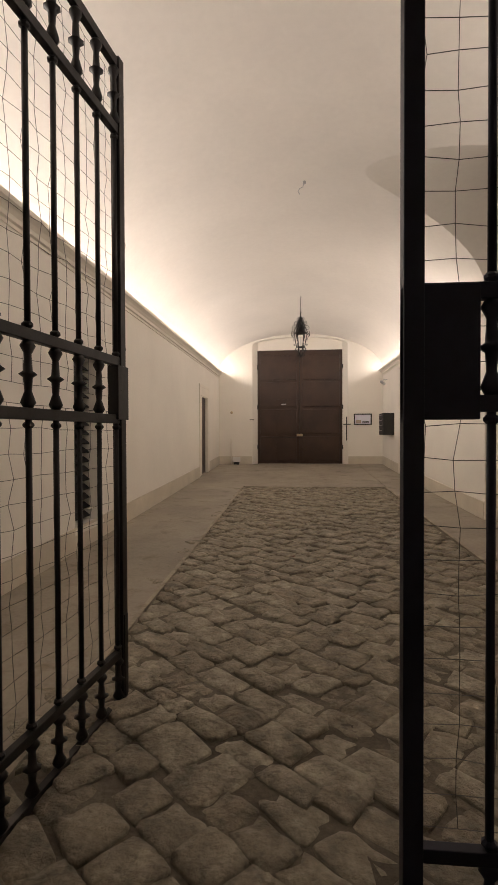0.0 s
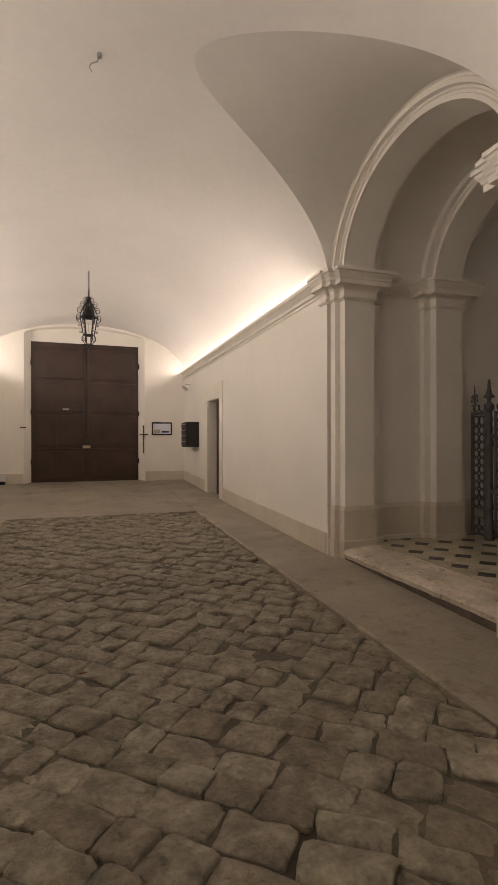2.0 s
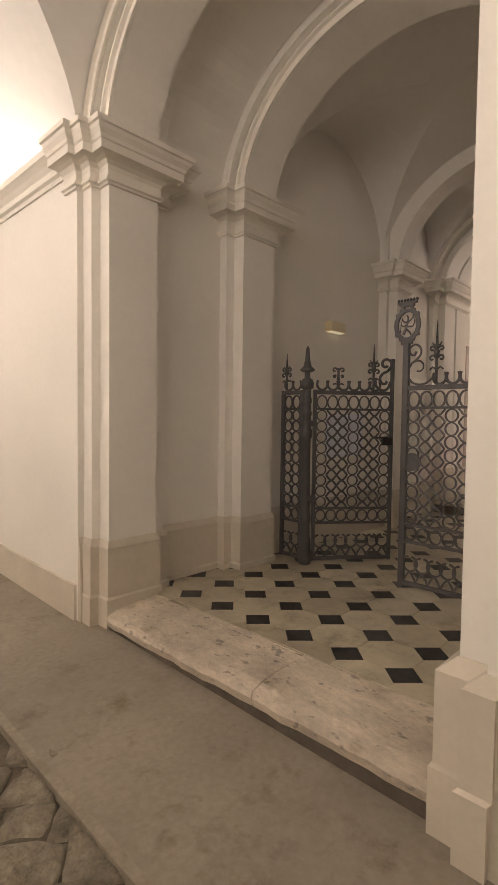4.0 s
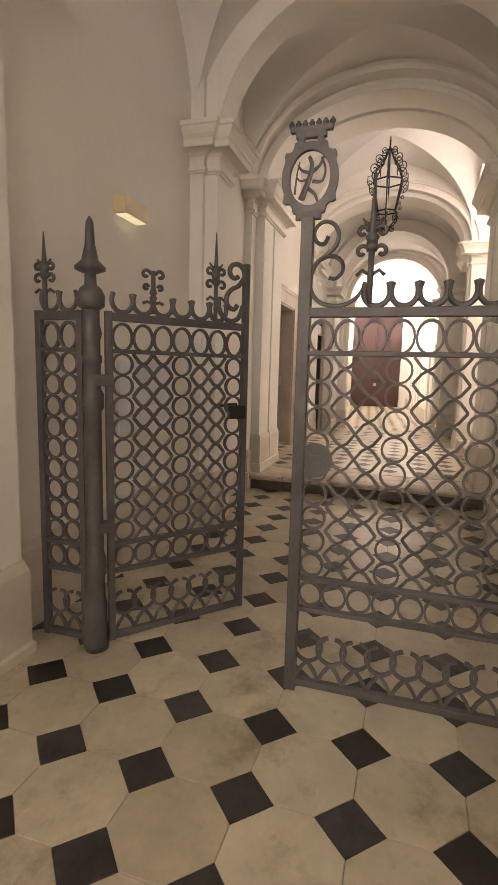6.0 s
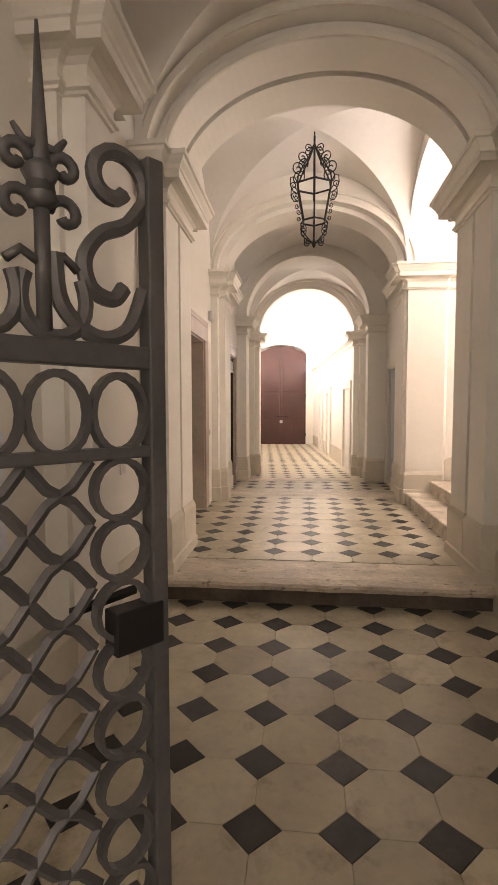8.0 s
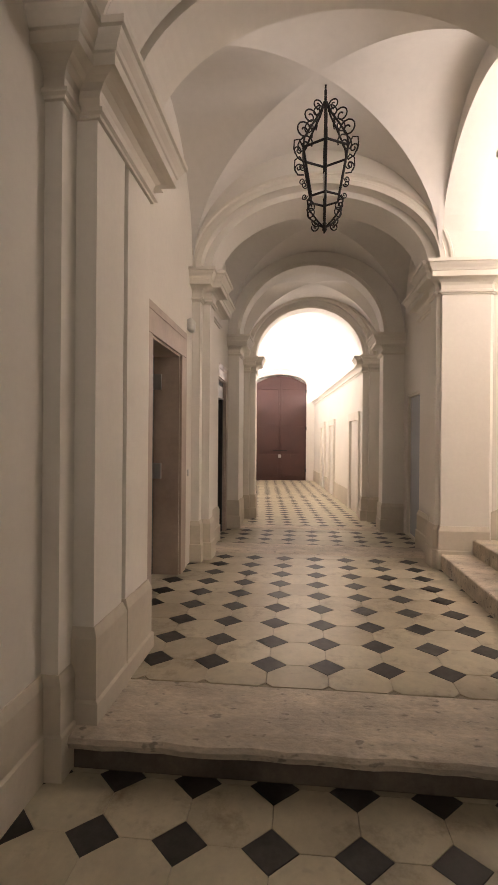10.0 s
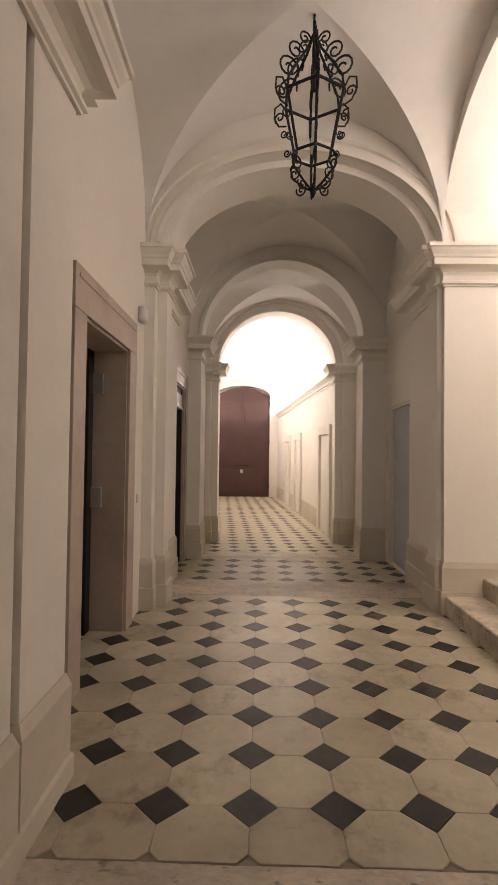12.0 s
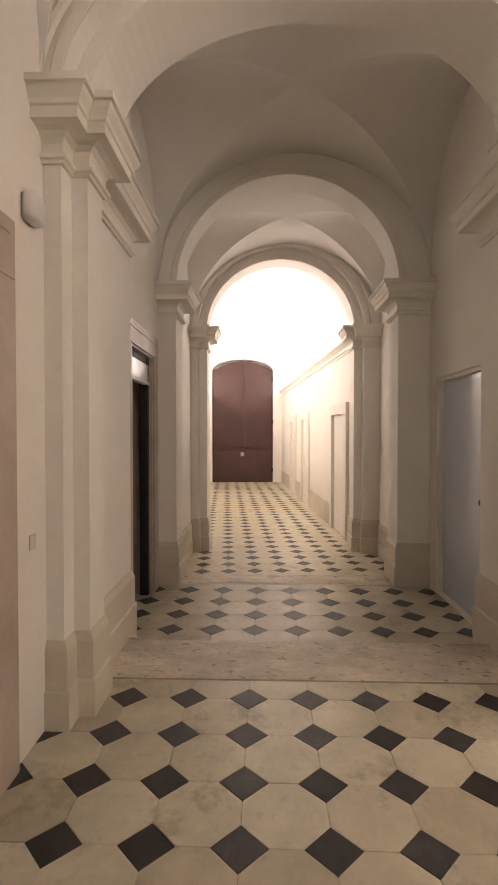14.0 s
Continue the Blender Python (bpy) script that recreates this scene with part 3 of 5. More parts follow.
for k, x in enumerate((EDGE[0] + 0.005, EDGE[1] - 0.045)):
    structure("trim_kerb_%d" % (k + 1), sloped(bmesh.new(), x, x + 0.04, -3.0, 10.9, -0.1, (0.006, 0.02)[k]), KERB)
for x0, x1, y0, y1 in ((XL - 0.9, XL - 0.3, 12.6, 14.1), (XR + 0.3, XR + 0.9, 11.9, 13.6)):
    structure("floor_doorway", prism(bmesh.new(), [(x0, y0), (x1, y0), (x1, y1), (x0, y1)], -0.2, lambda x, y: hall_z(x, y) + 0.008), PAVING)
floor2 = structure("floor_2", box(3.27, 8.20, 4.2, 7.7, 0, BAY - 0.008), GROUT)
floor3 = structure("floor_3", box(8.62, 11.84, 4.2, 7.9, 0, COR - 0.008), GROUT)
floor4 = structure("floor_4", box(12.35, 14.02, 3.9, 7.9, 0, LOW - 0.008), GROUT)
floor5 = structure("floor_5", box(14.30, 28.0, 3.9, 9.4, 0, FLR - 0.008), GROUT)

# ---- steps and thresholds ----


def worn_slab(x0, x1, y0, y1, z0, z1, seed, lift=0.0, parent=None, name="slab"):
    """A thick travertine slab with a worn, uneven top and front edge."""
    rng = random.Random(seed)
    nx, ny = 5, max(6, int((y1 - y0) / 0.09))
    bm = bmesh.new()
    top = []
    for i in range(nx + 1):
        row = []
        for j in range(ny + 1):
            x, y = x0 + (x1 - x0) * i / nx, y0 + (y1 - y0) * j / ny
            z = z1 + lift * i / nx + rng.uniform(-0.003, 0.002)
            if i == 0:
                x += 0.012 + rng.uniform(-0.008, 0.008)
                z -= 0.012 + rng.uniform(0, 0.006)
            row.append(bm.verts.new((x, y, z)))
        top.append(row)
    for a, b in zip(top, top[1:]):
        for j in range(ny):
            bm.faces.new((a[j], b[j], b[j + 1], a[j + 1]))
    rim = [top[0][j] for j in range(ny + 1)] + [top[i][ny] for i in range(1, nx + 1)] + [top[nx][j] for j in range(ny - 1, -1, -1)] + [top[i][0] for i in range(nx - 1, 0, -1)]
    mid = [bm.verts.new((v.co.x - (0.012 if v.co.x < x0 + 0.03 else 0), v.co.y, z0 + (v.co.z - z0) * 0.6)) for v in rim]
    low = [bm.verts.new((v.co.x, v.co.y, z0)) for v in rim]
    n = len(rim)
    for a, b in ((rim, mid), (mid, low)):
        for i in range(n):
            bm.faces.new((a[i], b[i], b[(i + 1) % n], a[(i + 1) % n]))
    bm.faces.new(low)
    return part(name, bm, SLAB, parent)


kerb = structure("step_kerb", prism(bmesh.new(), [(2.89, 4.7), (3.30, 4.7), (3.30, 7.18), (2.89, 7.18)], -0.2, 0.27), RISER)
for k, (y0, y1) in enumerate(((4.835, 5.745), (5.752, 7.105))):
    worn_slab(2.865, 3.29, y0, y1, 0.255, 0.345, k, 0.035, kerb)
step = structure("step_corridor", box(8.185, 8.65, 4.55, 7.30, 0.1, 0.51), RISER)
worn_slab(8.12, 8.655, 4.58, 7.28, 0.50, 0.566, 5, 0.0, step)
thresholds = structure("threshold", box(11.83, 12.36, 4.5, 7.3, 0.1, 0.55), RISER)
worn_slab(11.81, 12.37, 4.55, 7.28, 0.44, 0.573, 7, 0.0, thresholds)
worn_slab(13.99, 14.34, 4.7, 7.28, 0.2, 0.488, 8, 0.0, thresholds)
stairs = structure("stair_body", box(9.02, 11.36, 0.6, 4.3, 0, 0.6), RISER)
for k in range(12):
    y = 4.72 - 0.32 * k
    bm = bmesh.new()
    slab(bm, 9.03 if k else 9.10, 11.37, y - 0.38, y, COR + 0.155 * k - 0.3 * (k > 0) - 0.1 * (k == 0), COR + 0.155 * (k + 1), 0.014)
    part("step", bm, SLAB, stairs)
bm = bmesh.new()
prism(bm, [(11.385, 4.62), (11.40, 4.62), (11.40, 0.6), (11.385, 0.6)], COR, lambda x, y: COR + 0.45 + 0.155 / 0.32 * (4.5 - y))
structure("baseboard_stair", bm, PLINTH)

# ---- octagon and slate floor tiles ----
PITCH, CUT = 0.335, 0.106


def clip(poly, x0, x1, y0, y1):
    for axis, lim, keep in ((0, x0, 1), (0, x1, -1), (1, y0, 1), (1, y1, -1)):
        out = []
        for i, p in enumerate(poly):
            q = poly[i - 1]
            a, b = (p[axis] - lim) * keep >= 0, (q[axis] - lim) * keep >= 0
            if a != b:
                t = (lim - q[axis]) / (p[axis] - q[axis])
                out.append((q[0] + (p[0] - q[0]) * t, q[1] + (p[1] - q[1]) * t))
            if a:
                out.append(p)
        poly = out
        if len(poly) < 3:
            return []
    return poly


def tile_bm(bm, poly, at=(0, 0), z=0.0, gap=0.001):
    """One tile with a soft edge over a plan polygon."""
    cx, cy = sum(p[0] for p in poly) / len(poly), sum(p[1] for p in poly) / len(poly)
    rings = []
    for inset, h in ((gap, -0.02), (gap, -0.0014), (gap + 0.0018, 0.0)):
        ring = []
        for x, y in poly:
            d = math.hypot(x - cx, y - cy) or 1
            ring.append(bm.verts.new((at[0] + x + (cx - x) / d * inset * 1.2, at[1] + y + (cy - y) / d * inset * 1.2, z + h)))
        rings.append(ring)
    n = len(poly)
    for a, b in zip(rings, rings[1:]):
        for i in range(n):
            bm.faces.new((a[i], a[(i + 1) % n], b[(i + 1) % n], b[i]))
    bm.faces.new(rings[-1])
    return bm


H = PITCH / 2
OCT = [(H, H - CUT), (H - CUT, H), (CUT - H, H), (-H, H - CUT), (-H, CUT - H), (CUT - H, -H), (H - CUT, -H), (H, CUT - H)]
DIA = [(CUT, 0), (0, CUT), (-CUT, 0), (0, -CUT)]
oct_mesh = mesh_of("octagon_tile", tile_bm(bmesh.new(), OCT), OCTAGON)
dia_mesh = mesh_of("slate_tile", tile_bm(bmesh.new(), DIA), SLATE)


def lay_tiles(parent, px, py, x0, x1, y0, y1, z, seed):
    rng = random.Random(seed)
    for i in range(math.floor((x0 - px) / PITCH) - 1, math.ceil((x1 - px) / PITCH) + 2):
        for j in range(math.floor((y0 - py) / PITCH) - 1, math.ceil((y1 - py) / PITCH) + 2):
            for name, shape, whole, mat, cx, cy in (("octagon_tile", OCT, oct_mesh, OCTAGON, px + (i + 0.5) * PITCH, py + (j + 0.5) * PITCH), ("slate_tile", DIA, dia_mesh, SLATE, px + i * PITCH, py + j * PITCH)):
                poly = [(cx + x, cy + y) for x, y in shape]
                cut = clip(poly, x0, x1, y0, y1)
                area = abs(sum(p[0] * q[1] - q[0] * p[1] for p, q in zip(cut, cut[1:] + cut[:1]))) / 2 if cut else 0
                if area < 0.0015:
                    continue
                dz = rng.uniform(-0.0007, 0.0007)
                if all(x0 <= x <= x1 and y0 <= y <= y1 for x, y in poly):
                    ob = new(name, whole)
                else:
                    ob = new(name, mesh_of(name, tile_bm(bmesh.new(), [(x - cx, y - cy) for x, y in cut]), mat))
                ob.parent = parent
                ob.location = (cx, cy, z + dz)
                ob.rotation_euler = (rng.uniform(-0.002, 0.002), rng.uniform(-0.002, 0.002), 0)


lay_tiles(floor2, 6.14, 6.25, 3.295, 8.18, 4.58, 7.30, BAY, 1)
lay_tiles(floor3, 10.60, 6.33, 8.658, 11.805, 4.68, 7.84, COR, 2)
lay_tiles(floor4, 12.79, 6.32, 12.375, 13.985, 4.56, 7.6, LOW, 3)
bo, bd = bmesh.new(), bmesh.new()
for i in range(-7, 32):
    for j in range(-6, 7):
        for bm, shape, cx, cy in ((bo, OCT, (i + 0.5) * PITCH - 0.098, (j + 0.5) * PITCH + 0.217), (bd, DIA, i * PITCH - 0.098, j * PITCH + 0.217)):
            poly = clip([tuple((FAR @ Vector((cx + x, cy + y, 0)))[:2]) for x, y in shape], 14.345, 27.5, 4.55, 9.2)
            if len(poly) > 2:
                tile_bm(bm, poly, z=FLR)
for bm, name, mat in ((bo, "octagon_tiles_far", OCTAGON), (bd, "slate_tiles_far", SLATE)):
    ob = part(name, bm, mat, floor5)
    ob["kind"] = "stuff"

# ---- cobbles ----
rng = random.Random(11)


def cobble_bm(r):
    """A worn block stone: a skewed four-sided outline with broken corners and a dented top."""
    bm = bmesh.new()
    n = 14
    corner = [(sx * r.uniform(0.40, 0.52), sy * r.uniform(0.40, 0.52)) for sx, sy in ((1, -1), (1, 1), (-1, 1), (-1, -1))]
    line = []
    for i in range(4):
        (ax, ay), (bx, by) = corner[i], corner[(i + 1) % 4]
        for f in ((0.07, 0.35, 0.65, 0.93) if i % 2 == 0 else (0.1, 0.5, 0.9)):
            line.append((ax + (bx - ax) * f + r.uniform(-0.022, 0.022), ay + (by - ay) * f + r.uniform(-0.022, 0.022)))
    dent = [r.uniform(-0.26, 0.08) for p in line]
    rings = [[bm.verts.new((x * s, y * s, h + d * k)) for (x, y), d in zip(line, dent)] for s, h, k in ((1.0, -1.0, 0), (0.975, -0.20, 0.5), (0.93, -0.03, 1.0), (0.6, 0.03, 0.45))]
    for a, b in zip(rings, rings[1:]):
        for i in range(n):
            bm.faces.new((a[i], a[(i + 1) % n], b[(i + 1) % n], b[i]))
    c = bm.verts.new((r.uniform(-0.15, 0.15), r.uniform(-0.15, 0.15), 0.03 + r.uniform(-0.2, 0.1)))
    for i in range(n):
        bm.faces.new((rings[-1][i], rings[-1][(i + 1) % n], c))
    return bm


cobbles = []
for k in range(24):
    me = mesh_of("cobble", cobble_bm(rng), COBBLE)
    for p in me.polygons:
        p.use_smooth = True
    cobbles.append(me)
rest = bmesh.new()


def lay_cobbles(turn, y0, y1, wide_of, long_of):
    """Rows of block stones at a slant to the hall."""
    du, dv = Vector((math.cos(turn), math.sin(turn))), Vector((-math.sin(turn), math.cos(turn)))
    v = -9.0
    while v < 11.0:
        wide = rng.uniform(*wide_of)
        u = -9.0 + rng.uniform(0, 0.2)
        while u < 11.0:
            long = rng.uniform(*long_of)
            c = du * (u + long / 2) + dv * (v + wide / 2)
            u += long
            c += dv * 0.02 * noise.noise(Vector((c.x, c.y, 5)))
            if EDGE[0] - 0.08 < c.x < EDGE[1] + 0.08 and y0 < c.y < y1:
                m = Matrix.Translation((c.x, c.y, hall_z(c.x, c.y) + rng.uniform(-0.016, 0.007))) @ Matrix.Rotation(turn + rng.uniform(-0.09, 0.09), 4, "Z") @ Matrix.Rotation(rng.uniform(-0.05, 0.05), 4, "X") @ Matrix.Rotation(rng.uniform(-0.05, 0.05), 4, "Y") @ Matrix.Diagonal((long + 0.022, wide + 0.02, 0.07, 1))
                me = rng.choice(cobbles)
                if 1.6 < c.y < 4.6:
                    ob = new("cobble", me)
                    ob.parent = floor
                    ob.matrix_basis = m
                else:
                    before = len(rest.verts)
                    rest.from_mesh(me)
                    rest.verts.ensure_lookup_table()
                    bmesh.ops.transform(rest, matrix=m, verts=rest.verts[before:])
        v += wide


lay_cobbles(radians(-42), 1.75, 10.95, (0.13, 0.25), (0.13, 0.34))
lay_cobbles(radians(-40), -2.8, 1.75, (0.14, 0.24), (0.16, 0.31))
me = bpy.data.meshes.new("cobbles_far")
rest.to_mesh(me)
rest.free()
me.materials.append(COBBLE)
ob = finish(new("cobbles_far", me), True)
ob.parent = floor
ob["kind"] = "stuff"
grit = bmesh.new()
for k in range(70):
    x, y = rng.uniform(2.3, 2.84), rng.uniform(4.0, 7.2)
    s = rng.uniform(0.004, 0.012)
    bmesh.ops.create_icosphere(grit, subdivisions=1, radius=s, matrix=Matrix.Translation((x, y, hall_z(x, y) + s * 0.4)) @ Matrix.Diagonal((1, rng.uniform(0.6, 1.3), 0.6, 1)))
ob = structure("grit", grit, WHITE)
ob["kind"] = "stuff"

# ---- doors and openings of the hall ----


def casing(name, axis, at, out, lo, hi, z0, top, wide=0.2, high=0.24, proud=0.022, depth=0.34, material=None):
    """A stone door surround: two jambs, a lintel and the lining of the reveal, as one frame with its blocks."""
    s = 1 if out > 0 else -1

    def put(bm, p, q, a, b, za, zb, bevel=0.004):
        a, b = sorted((a, b))
        return slab(bm, *((a, b, p, q) if axis == "x" else (p, q, a, b)), za, zb, bevel)
    frame_ob = structure(name, put(bmesh.new(), lo - wide, lo, at, at + s * proud, z0, top), material or CASING)
    part("jamb_block", put(bmesh.new(), hi, hi + wide, at, at + s * proud, z0, top), material or CASING, frame_ob)
    part("lintel_block", put(bmesh.new(), lo - wide, hi + wide, at, at + s * proud, top + 0.002, top + high), material or CASING, frame_ob)
    part("lintel_groove", put(bmesh.new(), lo - wide + 0.05, hi + wide - 0.05, at + s * proud, at + s * (proud + 0.006), top + high - 0.07, top + high - 0.05, 0.002), material or CASING, frame_ob)
    for p, q in ((lo, lo + 0.015), (hi - 0.015, hi)):
        part("reveal_lining", put(bmesh.new(), p, q, at - s * depth, at, z0, top - 0.016, 0), material or CASING, frame_ob)
    part("reveal_lining", put(bmesh.new(), lo, hi, at - s * depth, at, top - 0.015, top, 0), material or CASING, frame_ob)
    return frame_ob


casing("door_casing_left", "x", XL, 1, 12.9, 13.8, 0.42, 2.52, 0.26, 0.3, material=TRIM)
casing("door_casing_right", "x", XR, -1, 12.2, 13.25, 0.40, 2.52, 0.24, 0.32, material=TRIM)
door = tagged(structure("door_1", box(XL - 0.10, XL - 0.05, 12.92, 13.78, 0.42, 2.55, 0.004), DOORWOOD), "dark closed door deep in a white reveal", "door")
door = tagged(structure("door_2", box(XR + 0.10, XR + 0.15, 12.15, 12.85, 0.42, 2.50, 0.004), DOORWOOD), "dark brown wooden door leaf standing half open", "door")
# Black sheet: the unlit room behind the half-open leaf put into colour.
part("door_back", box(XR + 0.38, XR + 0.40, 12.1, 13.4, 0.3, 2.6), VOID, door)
part("warning_sign", box(XR + 0.092, XR + 0.10, 12.35, 12.6, 1.72, 2.0, 0.002), PAPER, door, "white paper sign")

# louvred shutter in the left wall
shutter = thing("louvred_shutter", (XL - 0.2, 5.6, 0.42), "dark louvred metal shutter set in the plaster wall", "shutter")
part("backing", box(XL - 0.28, XL - 0.26, 5.24, 5.97, 0.42, 2.43), VOID, shutter)
for k in range(17):
    m = Matrix.Translation((XL - 0.17, 5.605, 0.50 + 0.115 * k)) @ Matrix.Rotation(radians(38), 4, "Y")
    part("slat", box(-0.05, 0.05, -0.36, 0.36, -0.008, 0.008, 0.003, m), BLACKIRON, shutter)
structure("window_sill_left", box(XL - 0.05, XL + 0.03, 5.18, 6.03, 0.36, 0.42, 0.006), TRIM)

# the big double door at the end of the hall
bd = thing("double_door", (0.19, YE + 0.28, 0.5), "tall dark brown wooden double door with a wicket", "door")
Y0 = YE + 0.20
for x0, x1 in ((-1.19, 0.175), (0.185, 1.55)):
    leaf = part("door_leaf", box(x0, x1, Y0, Y0 + 0.07, 0.50, 4.22, 0.006), DOORWOOD, bd)
    for k in range(4):
        z0 = 0.62 + 0.88 * k
        part("panel", box(x0 + 0.09, x1 - 0.09, Y0 - 0.022, Y0 + 0.01, z0, z0 + 0.80, 0.012), DOORWOOD, leaf)
part("wicket_frame", box(-0.62, -0.58, Y0 - 0.034, Y0, 0.55, 2.62, 0.004), DOORWOOD, bd)
part("wicket_frame", box(-0.62, 0.16, Y0 - 0.034, Y0, 2.62, 2.67, 0.004), DOORWOOD, bd)
part("letter_plate", box(-0.42, -0.26, Y0 - 0.034, Y0 - 0.02, 2.44, 2.48, 0.003), STEEL, bd, "pale metal plate")
part("lock_plate", box(0.08, 0.28, Y0 - 0.05, Y0 - 0.02, 1.42, 1.50, 0.01), BRASS, bd, "worn pale lock plate")
bm = tube(bmesh.new(), [(-1.12, Y0 - 0.03, 1.36), (-0.6, Y0 - 0.03, 1.40), (0.05, Y0 - 0.03, 1.38)], 0.008)
part("locking_chain", bm, BLACKIRON, bd)
for z in (1.0, 2.3, 3.6):
    for x in (-1.2, 1.52):
        part("hinge", box(x, x + 0.05, Y0 - 0.05, Y0, z, z + 0.14, 0.006), BLACKIRON, bd)
for x, z0, z1 in ((1.66, 1.28, 2.04),):
    bolt = thing("door_bolt_bar", (x, YE, z0), "thin black iron bolt bar on the door jamb", "bolt")
    part("rod", tube(bmesh.new(), [(x, YE - 0.03, z0), (x, YE - 0.03, z1)], 0.014), BLACKIRON, bolt)
    part("cross_handle", tube(bmesh.new(), [(x - 0.1, YE - 0.03, 1.80), (x + 0.13, YE - 0.03, 1.80)], 0.014), BLACKIRON, bolt)
    part("bracket", box(x - 0.02, x + 0.02, YE - 0.03, YE, 1.5, 1.54), BLACKIRON, bolt)
pin = tagged(new("wall_pin", mesh_of("wall_pin", tube(bmesh.new(), [(-1.30, YE - 0.001, 1.96), (-1.30, YE - 0.10, 1.96), (-1.42, YE - 0.10, 1.96)], 0.013), BLACKIRON)), "short black iron pin beside the door", "pin")
knob = tagged(new("bell_push", mesh_of("bell_push", lathe(bmesh.new(), (0, 0, 0), [(0.02, 0), (0.04, 0.01), (0.045, 0.03), (0.02, 0.05)]), BRASS)), "small round bell knob on the wall", "bell")
knob.matrix_world = pose(-2.02, YE, 2.2, 90, 0, 0)
for x in (-1.66, 1.92):
    bracket = tagged(new("wall_spotlight", mesh_of("wall_spotlight", prism(bmesh.new(), [(x - 0.13, YE), (x + 0.13, YE), (x + 0.05, YE - 0.14), (x - 0.05, YE - 0.14)], 4.42, 4.56), TRIM)), "small wedge-shaped plaster-coloured wall bracket", "bracket", "brackets over the big door")

frame_box = thing("notice_frame", (2.17, YE, 1.78), "dark framed notice on the white wall", "frame")
part("sheet", box(1.92, 2.42, YE - 0.012, YE, 1.81, 2.10), PAPER, frame_box)
for x0, x1, z0, z1 in ((1.89, 2.45, 2.10, 2.135), (1.89, 2.45, 1.78, 1.815), (1.89, 1.925, 1.815, 2.10), (2.415, 2.45, 1.815, 2.10)):
    part("moulding", box(x0, x1, YE - 0.03, YE, z0, z1, 0.005), VOID, frame_box)
part("printed_bar", box(1.95, 2.12, YE - 0.016, YE - 0.011, 1.83, 1.93), CASING, frame_box)
part("printed_bar", box(2.16, 2.36, YE - 0.016, YE - 0.011, 1.85, 1.89), VOID, frame_box)

mail = thing("letter_box_block", (2.62, 14.5, 1.45), "dark metal block of letter boxes on the wall", "letter box")
part("case", box(2.50, XR, 14.15, 14.85, 1.46, 2.08, 0.008), VOID, mail)
for k in range(4):
    part("flap", box(2.487, 2.50, 14.19, 14.81, 1.50 + 0.145 * k, 1.61 + 0.145 * k, 0.004), BLACKIRON, mail)
    part("slot", box(2.482, 2.488, 14.25, 14.75, 1.585 + 0.145 * k, 1.60 + 0.145 * k), STEEL, mail)

cctv = thing("security_camera", (XR, 15.2, 3.08), "small white security camera on a wall arm", "camera")
part("arm", tube(bmesh.new(), [(XR, 15.25, 3.12), (XR - 0.12, 15.22, 3.12), (XR - 0.16, 15.18, 3.06)], 0.014), STEEL, cctv)
part("body", tube(bmesh.new(), [(XR - 0.08, 15.3, 3.0), (XR - 0.22, 15.02, 3.04)], 0.04, 10), STEEL, cctv, smooth=True)
bin_ = thing("small_wall_box", (-1.86, YE - 0.1, 0.5), "small white box with a thin pipe in the corner", "box")
part("body", box(-1.98, -1.74, YE - 0.16, YE, 0.60, 0.76, 0.01), WHITE, bin_)
part("pipe", tube(bmesh.new(), [(-2.04, YE - 0.03, 0.50), (-2.04, YE - 0.03, 1.35)], 0.018), TRIM, bin_)
part("foot", box(-1.95, -1.77, YE - 0.12, YE, 0.51, 0.60), VOID, bin_)

hook = thing("vault_hook", (0.15, 6.2, 4.55), "small grey iron hook with a bolt in the vault", "hook")
part("plate", lathe(bmesh.new(), (0.17, 6.2, 4.66), [(0.02, 0), (0.02, 0.03)]), STEEL, hook)
part("bent_hook", tube(bmesh.new(), [(0.17, 6.2, 4.68), (0.15, 6.2, 4.62), (0.11, 6.2, 4.60), (0.09, 6.2, 4.57), (0.11, 6.2, 4.53)], 0.0055), STEEL, hook)

# cove strips lying on the cornices
for k, (x, y0, y1) in enumerate(((XL + 0.05, 1.4, 15.9), (XR - 0.05, 7.6, 15.9), (XR - 0.05, 1.4, 4.3))):
    strip = thing("led_strip", (x, (y0 + y1) / 2, 3.54), "long warm white LED strip lying on the cornice", "lamp", "cove strips")
    part("light_band", box(x - 0.02, x + 0.02, y0, y1, 3.541, 3.55), LED, strip)
    part("rail", box(x - 0.028, x + 0.028, y0, y1, 3.535, 3.541), STEEL, strip)


def scroll_at(c, axis_u, pts, r, bm, flat=1.0, sides=6):
    """A bar along (across, up) points in the upright plane through c with direction axis_u."""
    return tube(bm, [(c[0] + axis_u[0] * u, c[1] + axis_u[1] * u, c[2] + w) for u, w in pts], r, sides, flat)


